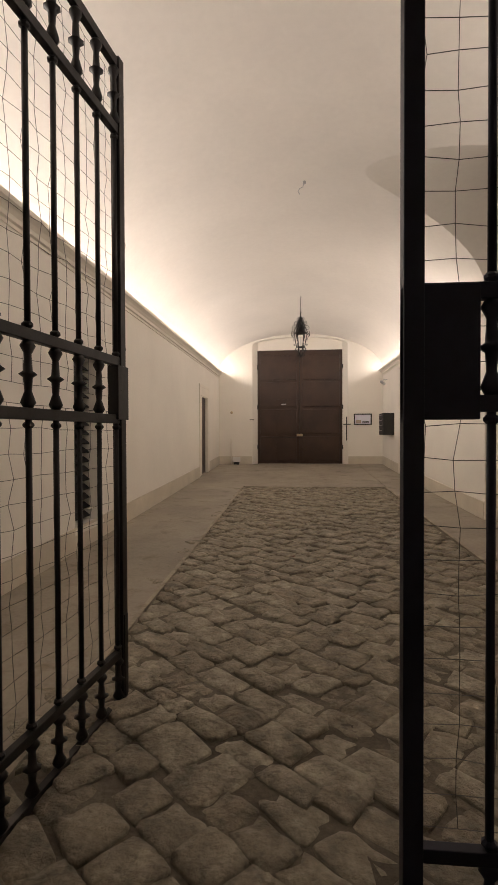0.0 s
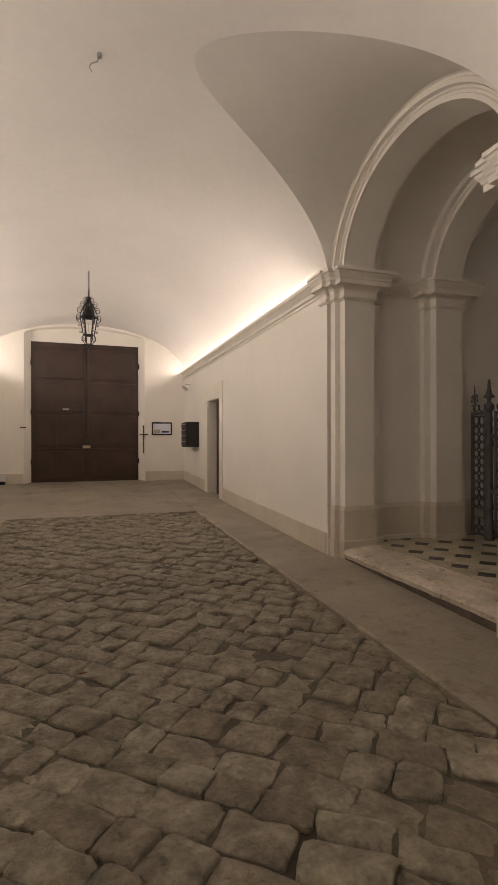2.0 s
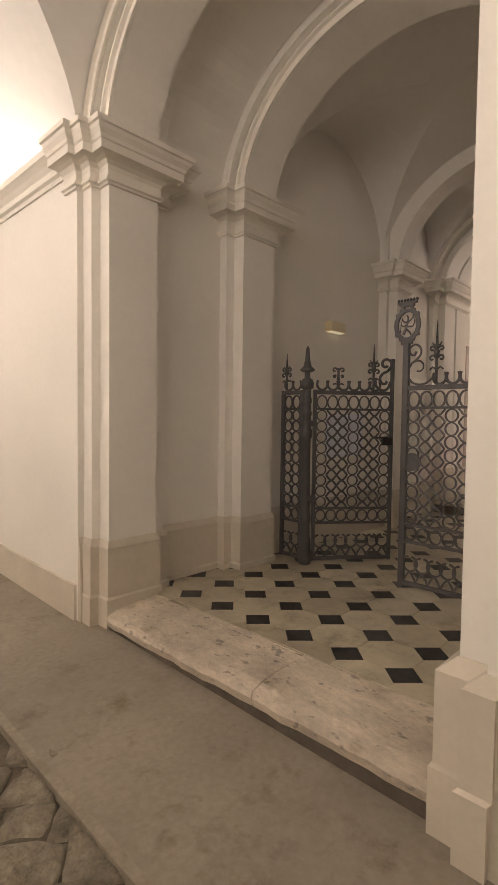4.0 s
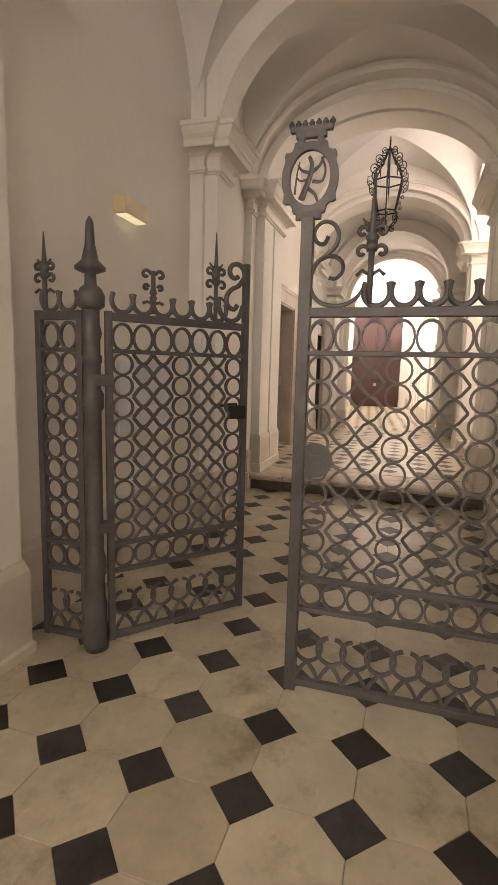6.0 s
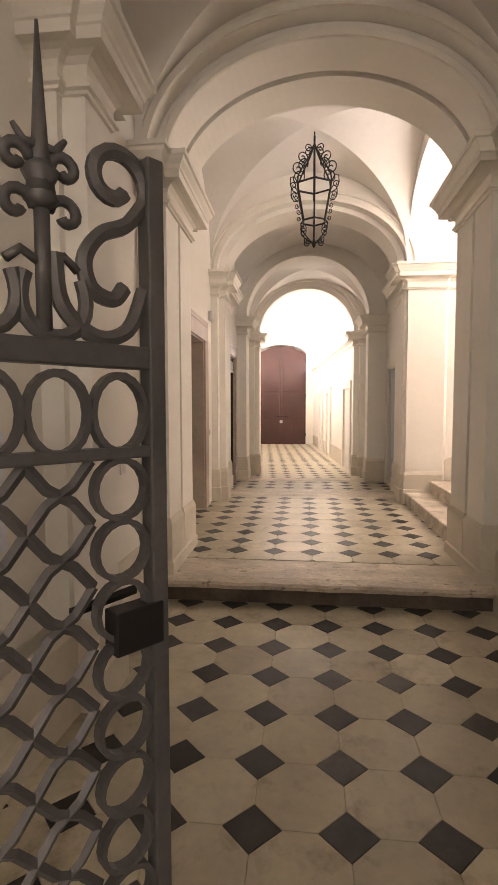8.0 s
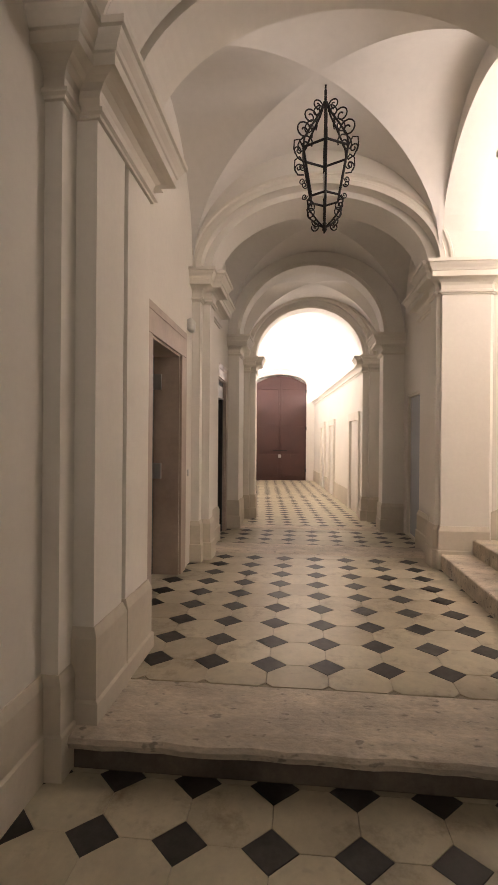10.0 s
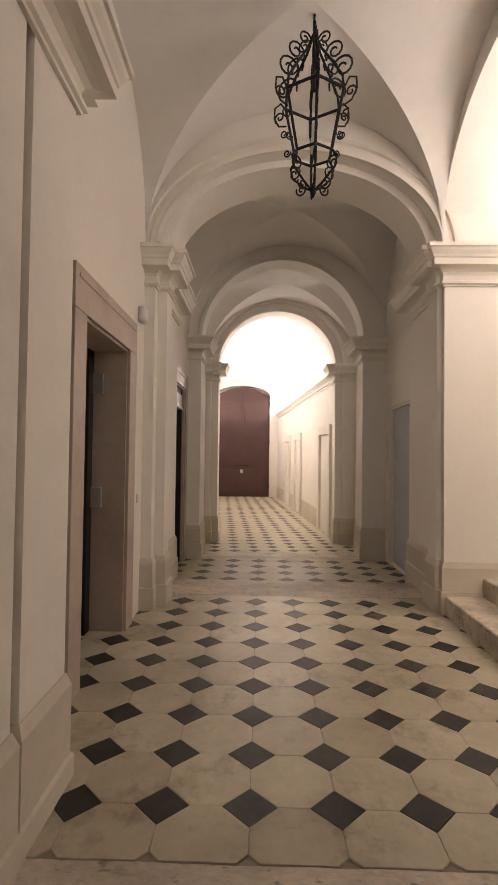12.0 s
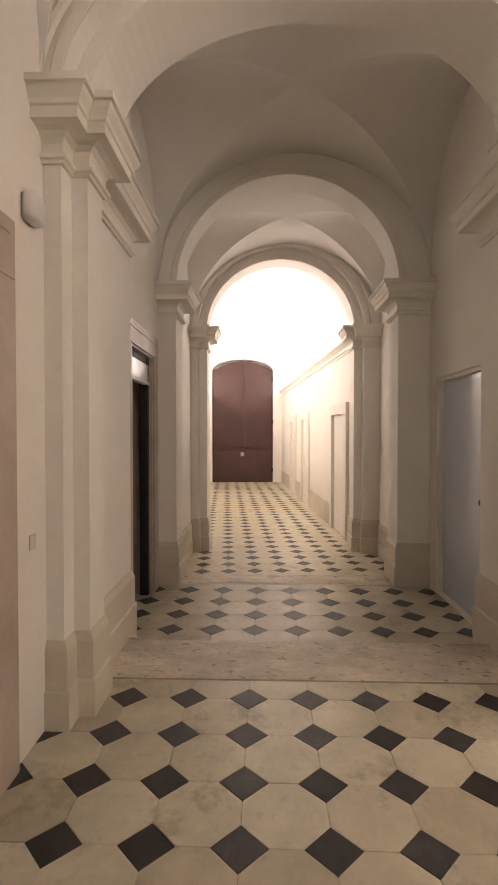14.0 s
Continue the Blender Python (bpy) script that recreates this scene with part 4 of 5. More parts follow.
# wrought-iron lanterns
def lantern(x, y, tip, height, wide, name, label, glazed):
    lamp = thing(name, (x, y, tip), label, "lantern")
    k = height
    top_z, mid_z, low_z = tip + 0.56 * k, tip + 0.24 * k, tip + 0.10 * k
    part("stem", tube(bmesh.new(), [(x, y, tip + 0.60 * k), (x, y, tip + k)], 0.012, 8), BLACKIRON, lamp)
    part("finial", lathe(bmesh.new(), (x, y, tip), [(0.004, 0), (0.022, 0.03), (0.012, 0.06), (0.02, 0.08), (0.006, 0.10)], 10), BLACKIRON, lamp, smooth=True)
    hexa = [(math.cos(math.tau * i / 6), math.sin(math.tau * i / 6)) for i in range(7)]
    for name2, r, z, t in (("top_ring", wide, top_z, 0.011), ("lower_ring", wide * 0.62, mid_z, 0.010)):
        part(name2, tube(bmesh.new(), [(x + c * r, y + s * r, z) for c, s in hexa], t, 6), BLACKIRON, lamp)
    for c, s in hexa[:6]:
        part("upright", tube(bmesh.new(), [(x + c * wide, y + s * wide, top_z), (x + c * wide * 0.62, y + s * wide * 0.62, mid_z)], 0.010, 6), BLACKIRON, lamp)
        bm = bmesh.new()
        w = wide
        g = 0.072 * k
        scroll_at((x, y, 0), (c, s), [(w * 0.98, top_z - 0.10 * k), (w * 1.25, top_z - 0.085 * k), (w * 1.42, top_z - 0.03 * k), (w * 1.40, top_z + 0.03 * k), (w * 1.18, top_z + 0.045 * k), (w * 1.02, top_z + 0.0 * k)], 0.0065, bm)
        scroll_at((x, y, 0), (c, s), spiral((w * 1.22, top_z - 0.035 * k), 0.035 * k, 0.008 * k, -1.2, 1.3), 0.006, bm)
        scroll_at((x, y, 0), (c, s), [(w, top_z), (w * 0.95, top_z + 0.07 * k), (w * 0.62, top_z + 0.17 * k), (w * 0.25, top_z + 0.27 * k), (0.01, top_z + 0.36 * k)], 0.009, bm)
        scroll_at((x, y, 0), (c, s), spiral((w * 0.98, top_z + 0.115 * k), g, 0.014 * k, 3.6, -1.5), 0.0068, bm)
        scroll_at((x, y, 0), (c, s), spiral((w * 0.70, top_z + 0.225 * k), g * 0.85, 0.012 * k, 3.8, -1.5), 0.0065, bm)
        scroll_at((x, y, 0), (c, s), spiral((w * 0.36, top_z + 0.32 * k), g * 0.6, 0.010 * k, 3.6, -1.4), 0.006, bm)
        part("crown_scroll", bm, BLACKIRON, lamp)
        bm = bmesh.new()
        scroll_at((x, y, 0), (c, s), [(w * 0.62, mid_z), (w * 0.80, mid_z - 0.04 * k), (w * 0.72, mid_z - 0.10 * k), (w * 0.3, mid_z - 0.17 * k), (0.01, low_z - 0.06 * k)], 0.008, bm)
        scroll_at((x, y, 0), (c, s), spiral((w * 0.66, mid_z - 0.075 * k), 0.042 * k, 0.008 * k, 1.0, 1.4), 0.006, bm)
        scroll_at((x, y, 0), (c, s), spiral((w * 0.40, low_z - 0.04 * k), 0.034 * k, 0.006 * k, 0.4, -1.4), 0.006, bm)
        part("basket_scroll", bm, BLACKIRON, lamp)
        for cw, cz, r in ((1.05, (top_z + mid_z) / 2 + 0.02 * k, 0.026), (0.93, mid_z + 0.06 * k, 0.024)):
            bm = bmesh.new()
            scroll_at((x, y, 0), (c, s), spiral((w * cw, cz), r * k, 0.006 * k, 3.1, 1.3), 0.005, bm)
            part("curl", bm, BLACKIRON, lamp)
    part("bulb_holder", lathe(bmesh.new(), (x, y, mid_z + 0.01 * k), [(0.02, 0), (0.02, 0.10), (0.014, 0.11), (0.014, 0.2), (0.003, 0.22)], 10), WHITE, lamp, "unlit white candle bulb")
    part("cross_bar", tube(bmesh.new(), [(x - wide * 0.6, y, mid_z), (x + wide * 0.6, y, mid_z)], 0.008), BLACKIRON, lamp)
    if glazed:
        part("roof", lathe(bmesh.new(), (x, y, top_z), [(wide * 1.05, 0), (wide * 0.7, 0.05), (wide * 0.3, 0.14), (0.03, 0.2)], 6), BLACKIRON, lamp)
    bm = tube(bmesh.new(), [(x, y, tip + k), (x + 0.02, y, tip + k + 0.03), (x, y, tip + k + 0.06), (x - 0.01, y, tip + k + 0.03)], 0.009)
    part("hanger_hook", bm, BLACKIRON, lamp)
    return lamp


lantern(10.35, 5.97, 3.655, 1.22, 0.215, "iron_lantern", "black wrought-iron scroll lantern hanging from the vault", False)
hall_lamp = lantern(0.17, 11.6, 3.28, 1.02, 0.15, "glazed_iron_lantern", "dark iron lantern with a roof on a scrolled chain", True)
part("chain", tube(bmesh.new(), [(0.17 + 0.012 * (-1) ** k, 11.6, 4.28 + 0.025 * k) for k in range(18)], 0.009), BLACKIRON, hall_lamp)


# ---- iron gates ----
def placer(o, d):
    """World place of (along, across, up) on a gate that starts at o and runs along d."""
    d = Vector((d[0], d[1], 0)).normalized()
    n = Vector((-d.y, d.x, 0))
    o = Vector(o)
    return lambda s, a, z: o + d * s + n * a + Vector((0, 0, z))


def bar(P, s0, s1, z0, z1, thick, bevel=0.003):
    """A flat or square bar as a box in the gate's plane."""
    a, b = P(0, 0, 0), P(1, 0, 0)
    m = Matrix.Translation(a) @ Matrix.Rotation(math.atan2((b - a).y, (b - a).x), 4, "Z")
    return box(s0, s1, -thick / 2, thick / 2, z0, z1, bevel, m)


def hall_gate(o, d, length, label, plate, paint=NAVY):
    gate = thing("iron_gate_leaf", o, label, "gate", "entrance gate leaves")
    P = placer((o[0], o[1], 0), d)
    z_rails = [(0.07, 0.04), (0.33, 0.04), (1.56, 0.045), (1.86, 0.045), (3.06, 0.045), (3.40, 0.05)]
    for s in (0.0, length - 0.055):
        part("stile", bar(P, s, s + 0.055, 0.03, 3.46, 0.05), paint, gate)
    for z, h in z_rails:
        part("rail", bar(P, 0.055, length - 0.055, z, z + h, 0.035), paint, gate)
    n = 6
    for i in range(n):
        s = 0.055 + (length - 0.11) * (i + 0.95) / n
        for z0, z1 in ((0.37, 1.56), (1.905, 3.06)):
            b = part("bar", tube(bmesh.new(), [P(s, 0, z0), P(s, 0, z1)], 0.0125, 8), paint, gate, smooth=True)
            for z in (z0 + 0.015, z1 - 0.02):
                part("collar", lathe(bmesh.new(), P(s, 0, z - 0.012), [(0.014, 0), (0.022, 0.008), (0.022, 0.016), (0.014, 0.024)], 8), paint, b)
        for z0, z1 in ((0.11, 0.33), (1.605, 1.86), (3.105, 3.40)):
            h = z1 - z0
            part("baluster", lathe(bmesh.new(), P(s, 0, z0), [(0.018, 0), (0.03, 0.02), (0.014, h * 0.25), (0.018, h * 0.45), (0.036, h * 0.5), (0.018, h * 0.55), (0.014, h * 0.8), (0.03, h - 0.02), (0.018, h)], 8), paint, gate, smooth=True)
    bm = bmesh.new()
    r = random.Random(3)
    for z0, z1 in ((0.4, 1.62), (1.7, 3.38)):
        wob = lambda: r.uniform(-0.012, 0.012)
        cols, rows = 13, int((z1 - z0) / 0.092)
        grid = [[P(0.06 + (length + 0.02) * i / cols + wob() * (1 + (i == cols)), 0.03 + wob(), z0 + (z1 - z0) * j / rows + wob() * 0.4) for j in range(rows + 1)] for i in range(cols + 1)]
        for i in range(cols + 1):
            tube(bm, grid[i], 0.0013, 3)
        for j in range(rows + 1):
            tube(bm, [grid[i][j] for i in range(cols + 1)], 0.0013, 3)
    part("wire_mesh", bm, IRON, gate, "bent rusty wire mesh")
    if plate:
        part("lock_plate", bar(P, 0.0, 0.20, 1.54, 1.90, 0.045), paint, gate)
        bm = bmesh.new()
        for c, a0, t in (((0.30, 1.82), 2.4, -1.1), ((0.30, 1.63), -2.4, 1.1)):
            tube(bm, [P(u, 0, w) for u, w in spiral(c, 0.075, 0.03, a0, t)], 0.013, 6)
        part("scroll", bm, paint, gate)
    else:
        part("latch_box", bar(P, length - 0.10, length + 0.02, 1.58, 1.86, 0.06), paint, gate)
        part("latch_bolt", bar(P, length, length + 0.035, 1.70, 1.735, 0.03), BLACKIRON, gate)
        part("foot_bolt", bar(P, length - 0.045, length - 0.005, 0.12, 0.55, 0.06), paint, gate)
    return gate


hall_gate((-1.0, 1.18, 0.0), (0.13, 1.17), 1.20, "dark iron gate leaf with wire mesh, swung open", False, BLACKIRON)
hall_gate((0.345, 1.165, 0.0), (1, 0), 1.25, "dark iron gate leaf with lock plate, standing closed", True)


def smooth_line(pts, n=5):
    """A rounded line through points in the plane."""
    out = []
    for i in range(len(pts) - 1):
        p, q, r, t = (Vector(pts[max(0, min(len(pts) - 1, i + k))]) for k in (-1, 0, 1, 2))
        for k in range(n):
            f = k / n
            out.append(tuple(0.5 * (2 * q + (r - p) * f + (2 * p - 5 * q + 4 * r - t) * f * f + (3 * q - p - 3 * r + t) * f ** 3)))
    return out + [pts[-1]]



def ring_bm(r=0.05, wide=0.0095, deep=0.02, n=18):
    bm = bmesh.new()
    rows = [[bm.verts.new((math.cos(math.tau * i / n) * q, a, math.sin(math.tau * i / n) * q)) for q, a in ((r - wide / 2, -deep / 2), (r + wide / 2, -deep / 2), (r + wide / 2, deep / 2), (r - wide / 2, deep / 2))] for i in range(n)]
    for i in range(n):
        a, b = rows[i], rows[(i + 1) % n]
        for j in range(4):
            bm.faces.new((a[j], b[j], b[(j + 1) % 4], a[(j + 1) % 4]))
    return bm


ring_mesh = mesh_of("ring", ring_bm(), IRON)


def spear(P, s, z, h, parent, small=False):
    """A finial: a spear with leaves, or a low palmette."""
    bm = bmesh.new()
    tube(bm, [P(s, 0, z), P(s, 0, z + h * (0.95 if small else 0.45))], 0.011, 8)
    if not small:
        tube(bm, [P(s, 0, z + h * 0.45), P(s, 0, z + h * 0.6), P(s, 0, z + h)], 0.021, 8, 1.0, 0.12)
    for side in (-1, 1):
        for zz, r in (((z + h * 0.86, 0.022), (z + h * 0.58, 0.012)) if small else ((z + h * 0.40, 0.024), (z + h * 0.55, 0.02))):
            tube(bm, [P(s + side * u, 0, w) for u, w in spiral((0.034, zz), r, 0.008, 3.1, -0.9, 12)], 0.008, 6)
        if not small:
            tube(bm, [P(s, 0, z + h * 0.60), P(s + side * 0.022, 0, z + h * 0.605), P(s + side * 0.036, 0, z + h * 0.65)], 0.010, 6, 1.0, 0.4)
        tube(bm, [P(s, 0, z + h * 0.22), P(s + side * 0.03, 0, z + h * 0.26), P(s + side * 0.05, 0, z + h * 0.22)], 0.007, 6)
    lathe(bm, P(s, 0, z + h * 0.40), [(0.011, 0), (0.018, 0.012), (0.012, 0.03)] if small else [(0.012, 0), (0.024, 0.012), (0.016, 0.03), (0.026, 0.05), (0.012, 0.065)], 10)
    return part("palmette" if small else "spear_finial", bm, IRON, parent, smooth=True)


def lattice_panel(gate, P, length, bare=(9, 9)):
    """The ring and lattice filling between rails, with its frame and the row of open half rings on top, but for the stretch named bare."""
    n = max(2, round((length - 0.06) / 0.096))
    cell = (length - 0.06) / n
    for s in (0, length - 0.03):
        part("stile", bar(P, s, s + 0.03, BAY + 0.03, 1.945, 0.032), IRON, gate)
    for z, h in ((1.905, 0.035), (1.765, 0.018), (0.875, 0.02), (0.745, 0.02), (0.42, 0.03)):
        part("rail", bar(P, 0.03, length - 0.03, z, z + h, 0.03), IRON, gate)
    rot = math.atan2((P(1, 0, 0) - P(0, 0, 0)).y, (P(1, 0, 0) - P(0, 0, 0)).x)

    def ring(s, z, k=1.0):
        ob = new("ring", ring_mesh)
        ob.parent = gate
        ob.matrix_parent_inverse = gate.matrix_basis.inverted()
        ob.matrix_basis = Matrix.Translation(P(s, 0, z)) @ Matrix.Rotation(rot, 4, "Z") @ Matrix.Diagonal((cell / 0.108, 1, k, 1))
    rows = 9
    step_z = (1.765 - 0.895) / rows
    bm = bmesh.new()
    for i in range(n):
        s = 0.03 + cell * (i + 0.5)
        ring(s, 1.835, 1.18)
        ring(s, 0.82, 1.0)
        for j in range(rows):
            z = 0.895 + step_z * (j + 0.5)
            if i % 3 == 0 or i == n - 1:
                ring(s, z, 0.92)
                if len(bm.verts):
                    part("lattice", bm, IRON, gate)
                    bm = bmesh.new()
            else:
                for sg in (-1, 1):
                    tube(bm, [P(s - cell * 0.5, 0, z - sg * step_z * 0.5), P(s - cell * 0.2, 0, z - sg * step_z * 0.12), P(s + cell * 0.2, 0, z + sg * step_z * 0.12), P(s + cell * 0.5, 0, z + sg * step_z * 0.5)], 0.0068, 4, 1.3)
    bm.free()
    for i in range(n):
        bm = bmesh.new()
        s = 0.03 + cell * (i + 0.5)
        for sg in (-1, 1):
            tube(bm, [P(s + sg * u, 0, w) for u, w in spiral((0.0, 0.60), 0.07, 0.045, -1.55, 0.45, 10)], 0.009, 4)
            tube(bm, [P(s, 0, 0.53), P(s + sg * 0.03, 0, 0.49), P(s + sg * cell * 0.48, 0, 0.455)], 0.009, 4)
        part("bottom_scroll", bm, IRON, gate)
    for i in range(n):
        s = 0.03 + cell * (i + 0.5)
        if bare[0] < s < bare[1]:
            continue
        part("open_half_ring", tube(bmesh.new(), [P(s + (cell * 0.47 + 0.004 * abs(math.sin(t) - 0.3)) * math.cos(t), 0, 2.0 + 0.056 * math.sin(t)) for t in [math.radians(150 + 240 * k / 14) for k in range(15)]], 0.009, 6, 1.3), IRON, gate)
    return cell, n


fence = thing("fence_panel", (4.70, 7.0, BAY), "narrow grey iron fence panel with rings beside the pier", "fence")
P = placer((4.70, 7.115, 0), (0, -1))
cell, n = lattice_panel(fence, P, 0.245)
spear(P, 0.05, 1.95, 0.33, fence)
post = thing("gate_post", (4.70, 6.83, BAY), "grey cast-iron gate post with a pointed finial", "post")
part("shaft", lathe(bmesh.new(), (4.70, 6.83, BAY), [(0.055, 0), (0.06, 0.04), (0.05, 0.06), (0.06, 0.10), (0.05, 0.13), (0.052, 0.22), (0.044, 0.25), (0.042, 0.36), (0.05, 0.37), (0.05, 0.43), (0.046, 0.45), (0.040, 0.48), (0.038, 1.12), (0.05, 1.14), (0.05, 1.20), (0.038, 1.22), (0.037, 1.33), (0.044, 1.335), (0.044, 1.365), (0.037, 1.37), (0.037, 1.43), (0.045, 1.46), (0.036, 1.50), (0.036, 1.56)], 18), IRON, post, smooth=True)
part("finial", lathe(bmesh.new(), (4.70, 6.83, BAY + 1.56), [(0.036, 0), (0.058, 0.015), (0.058, 0.035), (0.06, 0.06), (0.045, 0.09), (0.026, 0.105), (0.024, 0.15), (0.064, 0.165), (0.066, 0.178), (0.036, 0.205), (0.022, 0.27), (0.016, 0.36), (0.004, 0.385)], 18), IRON, post, smooth=True)

leaf = thing("iron_gate_left_open", (4.73, 6.79, BAY), "grey wrought-iron gate leaf of rings and lattice, open", "gate", "bay gate leaves")
P = placer((4.735, 6.785, 0), (0.565, -0.465))
L1 = 0.74
cell, n = lattice_panel(leaf, P, L1, (L1 - 0.16, L1))
part("end_post", bar(P, L1 - 0.03, L1, 1.94, 2.235, 0.032), IRON, leaf)
bm = bmesh.new()
tube(bm, [P(u, 0, w) for u, w in spiral((L1 - 0.078, 2.185), 0.055, 0.02, -0.4, 0.95)], 0.010, 6, 1.3)
tube(bm, [P(u, 0, w) for u, w in smooth_line([(L1 - 0.028, 2.165), (L1 - 0.06, 2.125), (L1 - 0.105, 2.10), (L1 - 0.13, 2.06), (L1 - 0.12, 2.02), (L1 - 0.085, 2.008), (L1 - 0.065, 2.03)])], 0.010, 6, 1.3)
tube(bm, [P(u, 0, w) for u, w in smooth_line([(L1 - 0.175, 2.06), (L1 - 0.165, 1.99), (L1 - 0.115, 1.95), (L1 - 0.06, 1.965), (L1 - 0.03, 2.03)])], 0.010, 6, 1.3)
part("end_scroll", bm, IRON, leaf)
spear(P, 0.03 + cell * (n - 1.65), 1.95, 0.41, leaf)
spear(P, 0.03 + cell * 2, 1.95, 0.20, leaf, True)
part("lock_box", bar(P, L1 - 0.10, L1 - 0.012, 1.455, 1.525, 0.04), BLACKIRON, leaf, "black lock box")
part("lock_lever", tube(bmesh.new(), [P(L1 - 0.14, 0.05, 1.52), P(L1 - 0.02, 0.06, 1.525)], 0.009), BLACKIRON, leaf)
for z in (0.95, 1.62):
    part("hinge_band", bar(P, -0.06, 0.03, z, z + 0.05, 0.05), IRON, leaf)

leaf = thing("iron_gate_right_closed", (4.70, 5.86, BAY), "grey wrought-iron gate leaf of rings, closed, with a crest", "gate", "bay gate leaves")
P = placer((4.70, 5.905, 0), (0, -1))
cell, n = lattice_panel(leaf, P, 1.12, (0, 0.24))
part("crest_post", bar(P, -0.012, 0.034, BAY + 0.01, 2.265, 0.036), IRON, leaf)
part("keeper_plate", tube(bmesh.new(), [P(0.075, -0.006, 1.365), P(0.075, 0.006, 1.365)], 0.068, 24), IRON, leaf)
bm = bmesh.new()
nn, rim_in, rim_out = 72, [], []
HORNS = (38, 62, 118, 142, 216, 242, 298, 324)
for i in range(nn):
    t = math.tau * i / nn
    k = 1 + 0.17 * max(max(0, 1 - abs(5 * i - q) / 9) for q in HORNS)
    rim_out.append((0.011 + 0.104 * k * math.cos(t), 2.40 + 0.122 * k * math.sin(t)))
    rim_in.append((0.011 + 0.074 * math.cos(t), 2.40 + 0.095 * math.sin(t)))
faces = [[[bm.verts.new(P(u, a, w)) for u, w in rim] for rim in (rim_in, rim_out)] for a in (-0.009, 0.009)]
for i in range(nn):
    j = (i + 1) % nn
    for f in faces:
        bm.faces.new((f[0][i], f[0][j], f[1][j], f[1][i]))
    for r_ in (0, 1):
        bm.faces.new((faces[0][r_][i], faces[0][r_][j], faces[1][r_][j], faces[1][r_][i]))
crest = part("crest_shield", bm, IRON, leaf, "flat grey oval shield")
bm = bmesh.new()
for s0, s1, z0, z1 in ((-0.066, 0.088, 2.556, 2.576), (-0.045, 0.067, 2.535, 2.558), (-0.036, -0.012, 2.50, 2.54), (0.034, 0.058, 2.50, 2.54), (-0.036, 0.058, 2.255, 2.285)):
    me = bpy.data.meshes.new("t")
    b2 = bar(P, s0, s1, z0, z1, 0.02)
    b2.to_mesh(me)
    b2.free()
    bm.from_mesh(me)
for k in range(7):
    lathe(bm, P(-0.063 + 0.0247 * k, 0, 2.574), [(0.007, 0), (0.012, 0.012), (0.004, 0.024)], 8)
part("crest_crown", bm, IRON, crest)
bm = bmesh.new()
for pts, r in (([(-0.03, 2.34), (-0.015, 2.38), (0.0, 2.42), (0.005, 2.46), (-0.005, 2.485)], 0.017), ([(0.0, 2.43), (-0.03, 2.44), (-0.045, 2.46)], 0.009), ([(0.0, 2.41), (-0.035, 2.405), (-0.05, 2.42)], 0.008), ([(-0.01, 2.38), (0.02, 2.355), (0.03, 2.33)], 0.010), ([(0.01, 2.40), (0.045, 2.40), (0.055, 2.44), (0.04, 2.48)], 0.009), ([(0.005, 2.43), (0.035, 2.455), (0.05, 2.49)], 0.010), ([(-0.055, 2.36), (-0.05, 2.42), (-0.04, 2.47)], 0.006)):
    tube(bm, [P(u + 0.011, 0, w - 0.012) for u, w in smooth_line(pts, 4)], r, 8, 0.6, 0.45)
part("crest_charge", bm, IRON, crest)
bm = bmesh.new()
tube(bm, [P(u, 0, w) for u, w in smooth_line([(0.089, 2.194), (0.073, 2.168), (0.047, 2.176), (0.036, 2.206), (0.049, 2.234), (0.078, 2.246), (0.108, 2.234), (0.125, 2.203), (0.119, 2.164), (0.091, 2.135), (0.057, 2.109), (0.035, 2.074), (0.028, 2.032), (0.038, 1.991), (0.068, 1.960), (0.116, 1.947), (0.167, 1.954), (0.208, 1.984), (0.233, 2.027)])], 0.006, 6, 1.4)
tube(bm, [P(u, 0, w) for u, w in smooth_line([(0.035, 2.080), (0.057, 2.109), (0.091, 2.124), (0.125, 2.118), (0.146, 2.093), (0.142, 2.063), (0.121, 2.045), (0.096, 2.047)])], 0.006, 6, 1.4)
part("crest_scroll", bm, IRON, leaf)
spear(P, 0.245, 1.95, 0.46, leaf)
spear(P, 0.80, 1.95, 0.46, leaf)

# ---- gate bay ----
lamp = thing("emergency_lamp", (5.72, 7.23, 2.63), "yellowed plastic emergency light box on the wall", "lamp")
part("case", box(5.58, 5.845, 7.185, 7.28, 2.63, 2.735, 0.006), LAMPBOX, lamp)
part("diffuser", box(5.845, 5.85, 7.19, 7.275, 2.636, 2.73, 0.002), LAMPGLOW, lamp, "softly lit cream diffuser")
part("lower_diffuser", box(5.60, 5.84, 7.195, 7.27, 2.626, 2.63, 0.001), LAMPGLOW, lamp, "softly lit cream diffuser")
notice = tagged(new("wall_notice", mesh_of("wall_notice", box(5.62, 6.38, 7.268, 7.28, 1.27, 1.75, 0.003), PAPER)), "pale white notice sheet on the bay wall", "notice")
switch = thing("switch_plate", (7.72, 7.28, 1.45), "white plastic switch plate on the wall", "switch")
part("plate", box(7.67, 7.77, 7.27, 7.28, 1.41, 1.49, 0.003), WHITE, switch)
part("rocker", box(7.70, 7.74, 7.265, 7.271, 1.43, 1.47, 0.002), WHITE, switch)

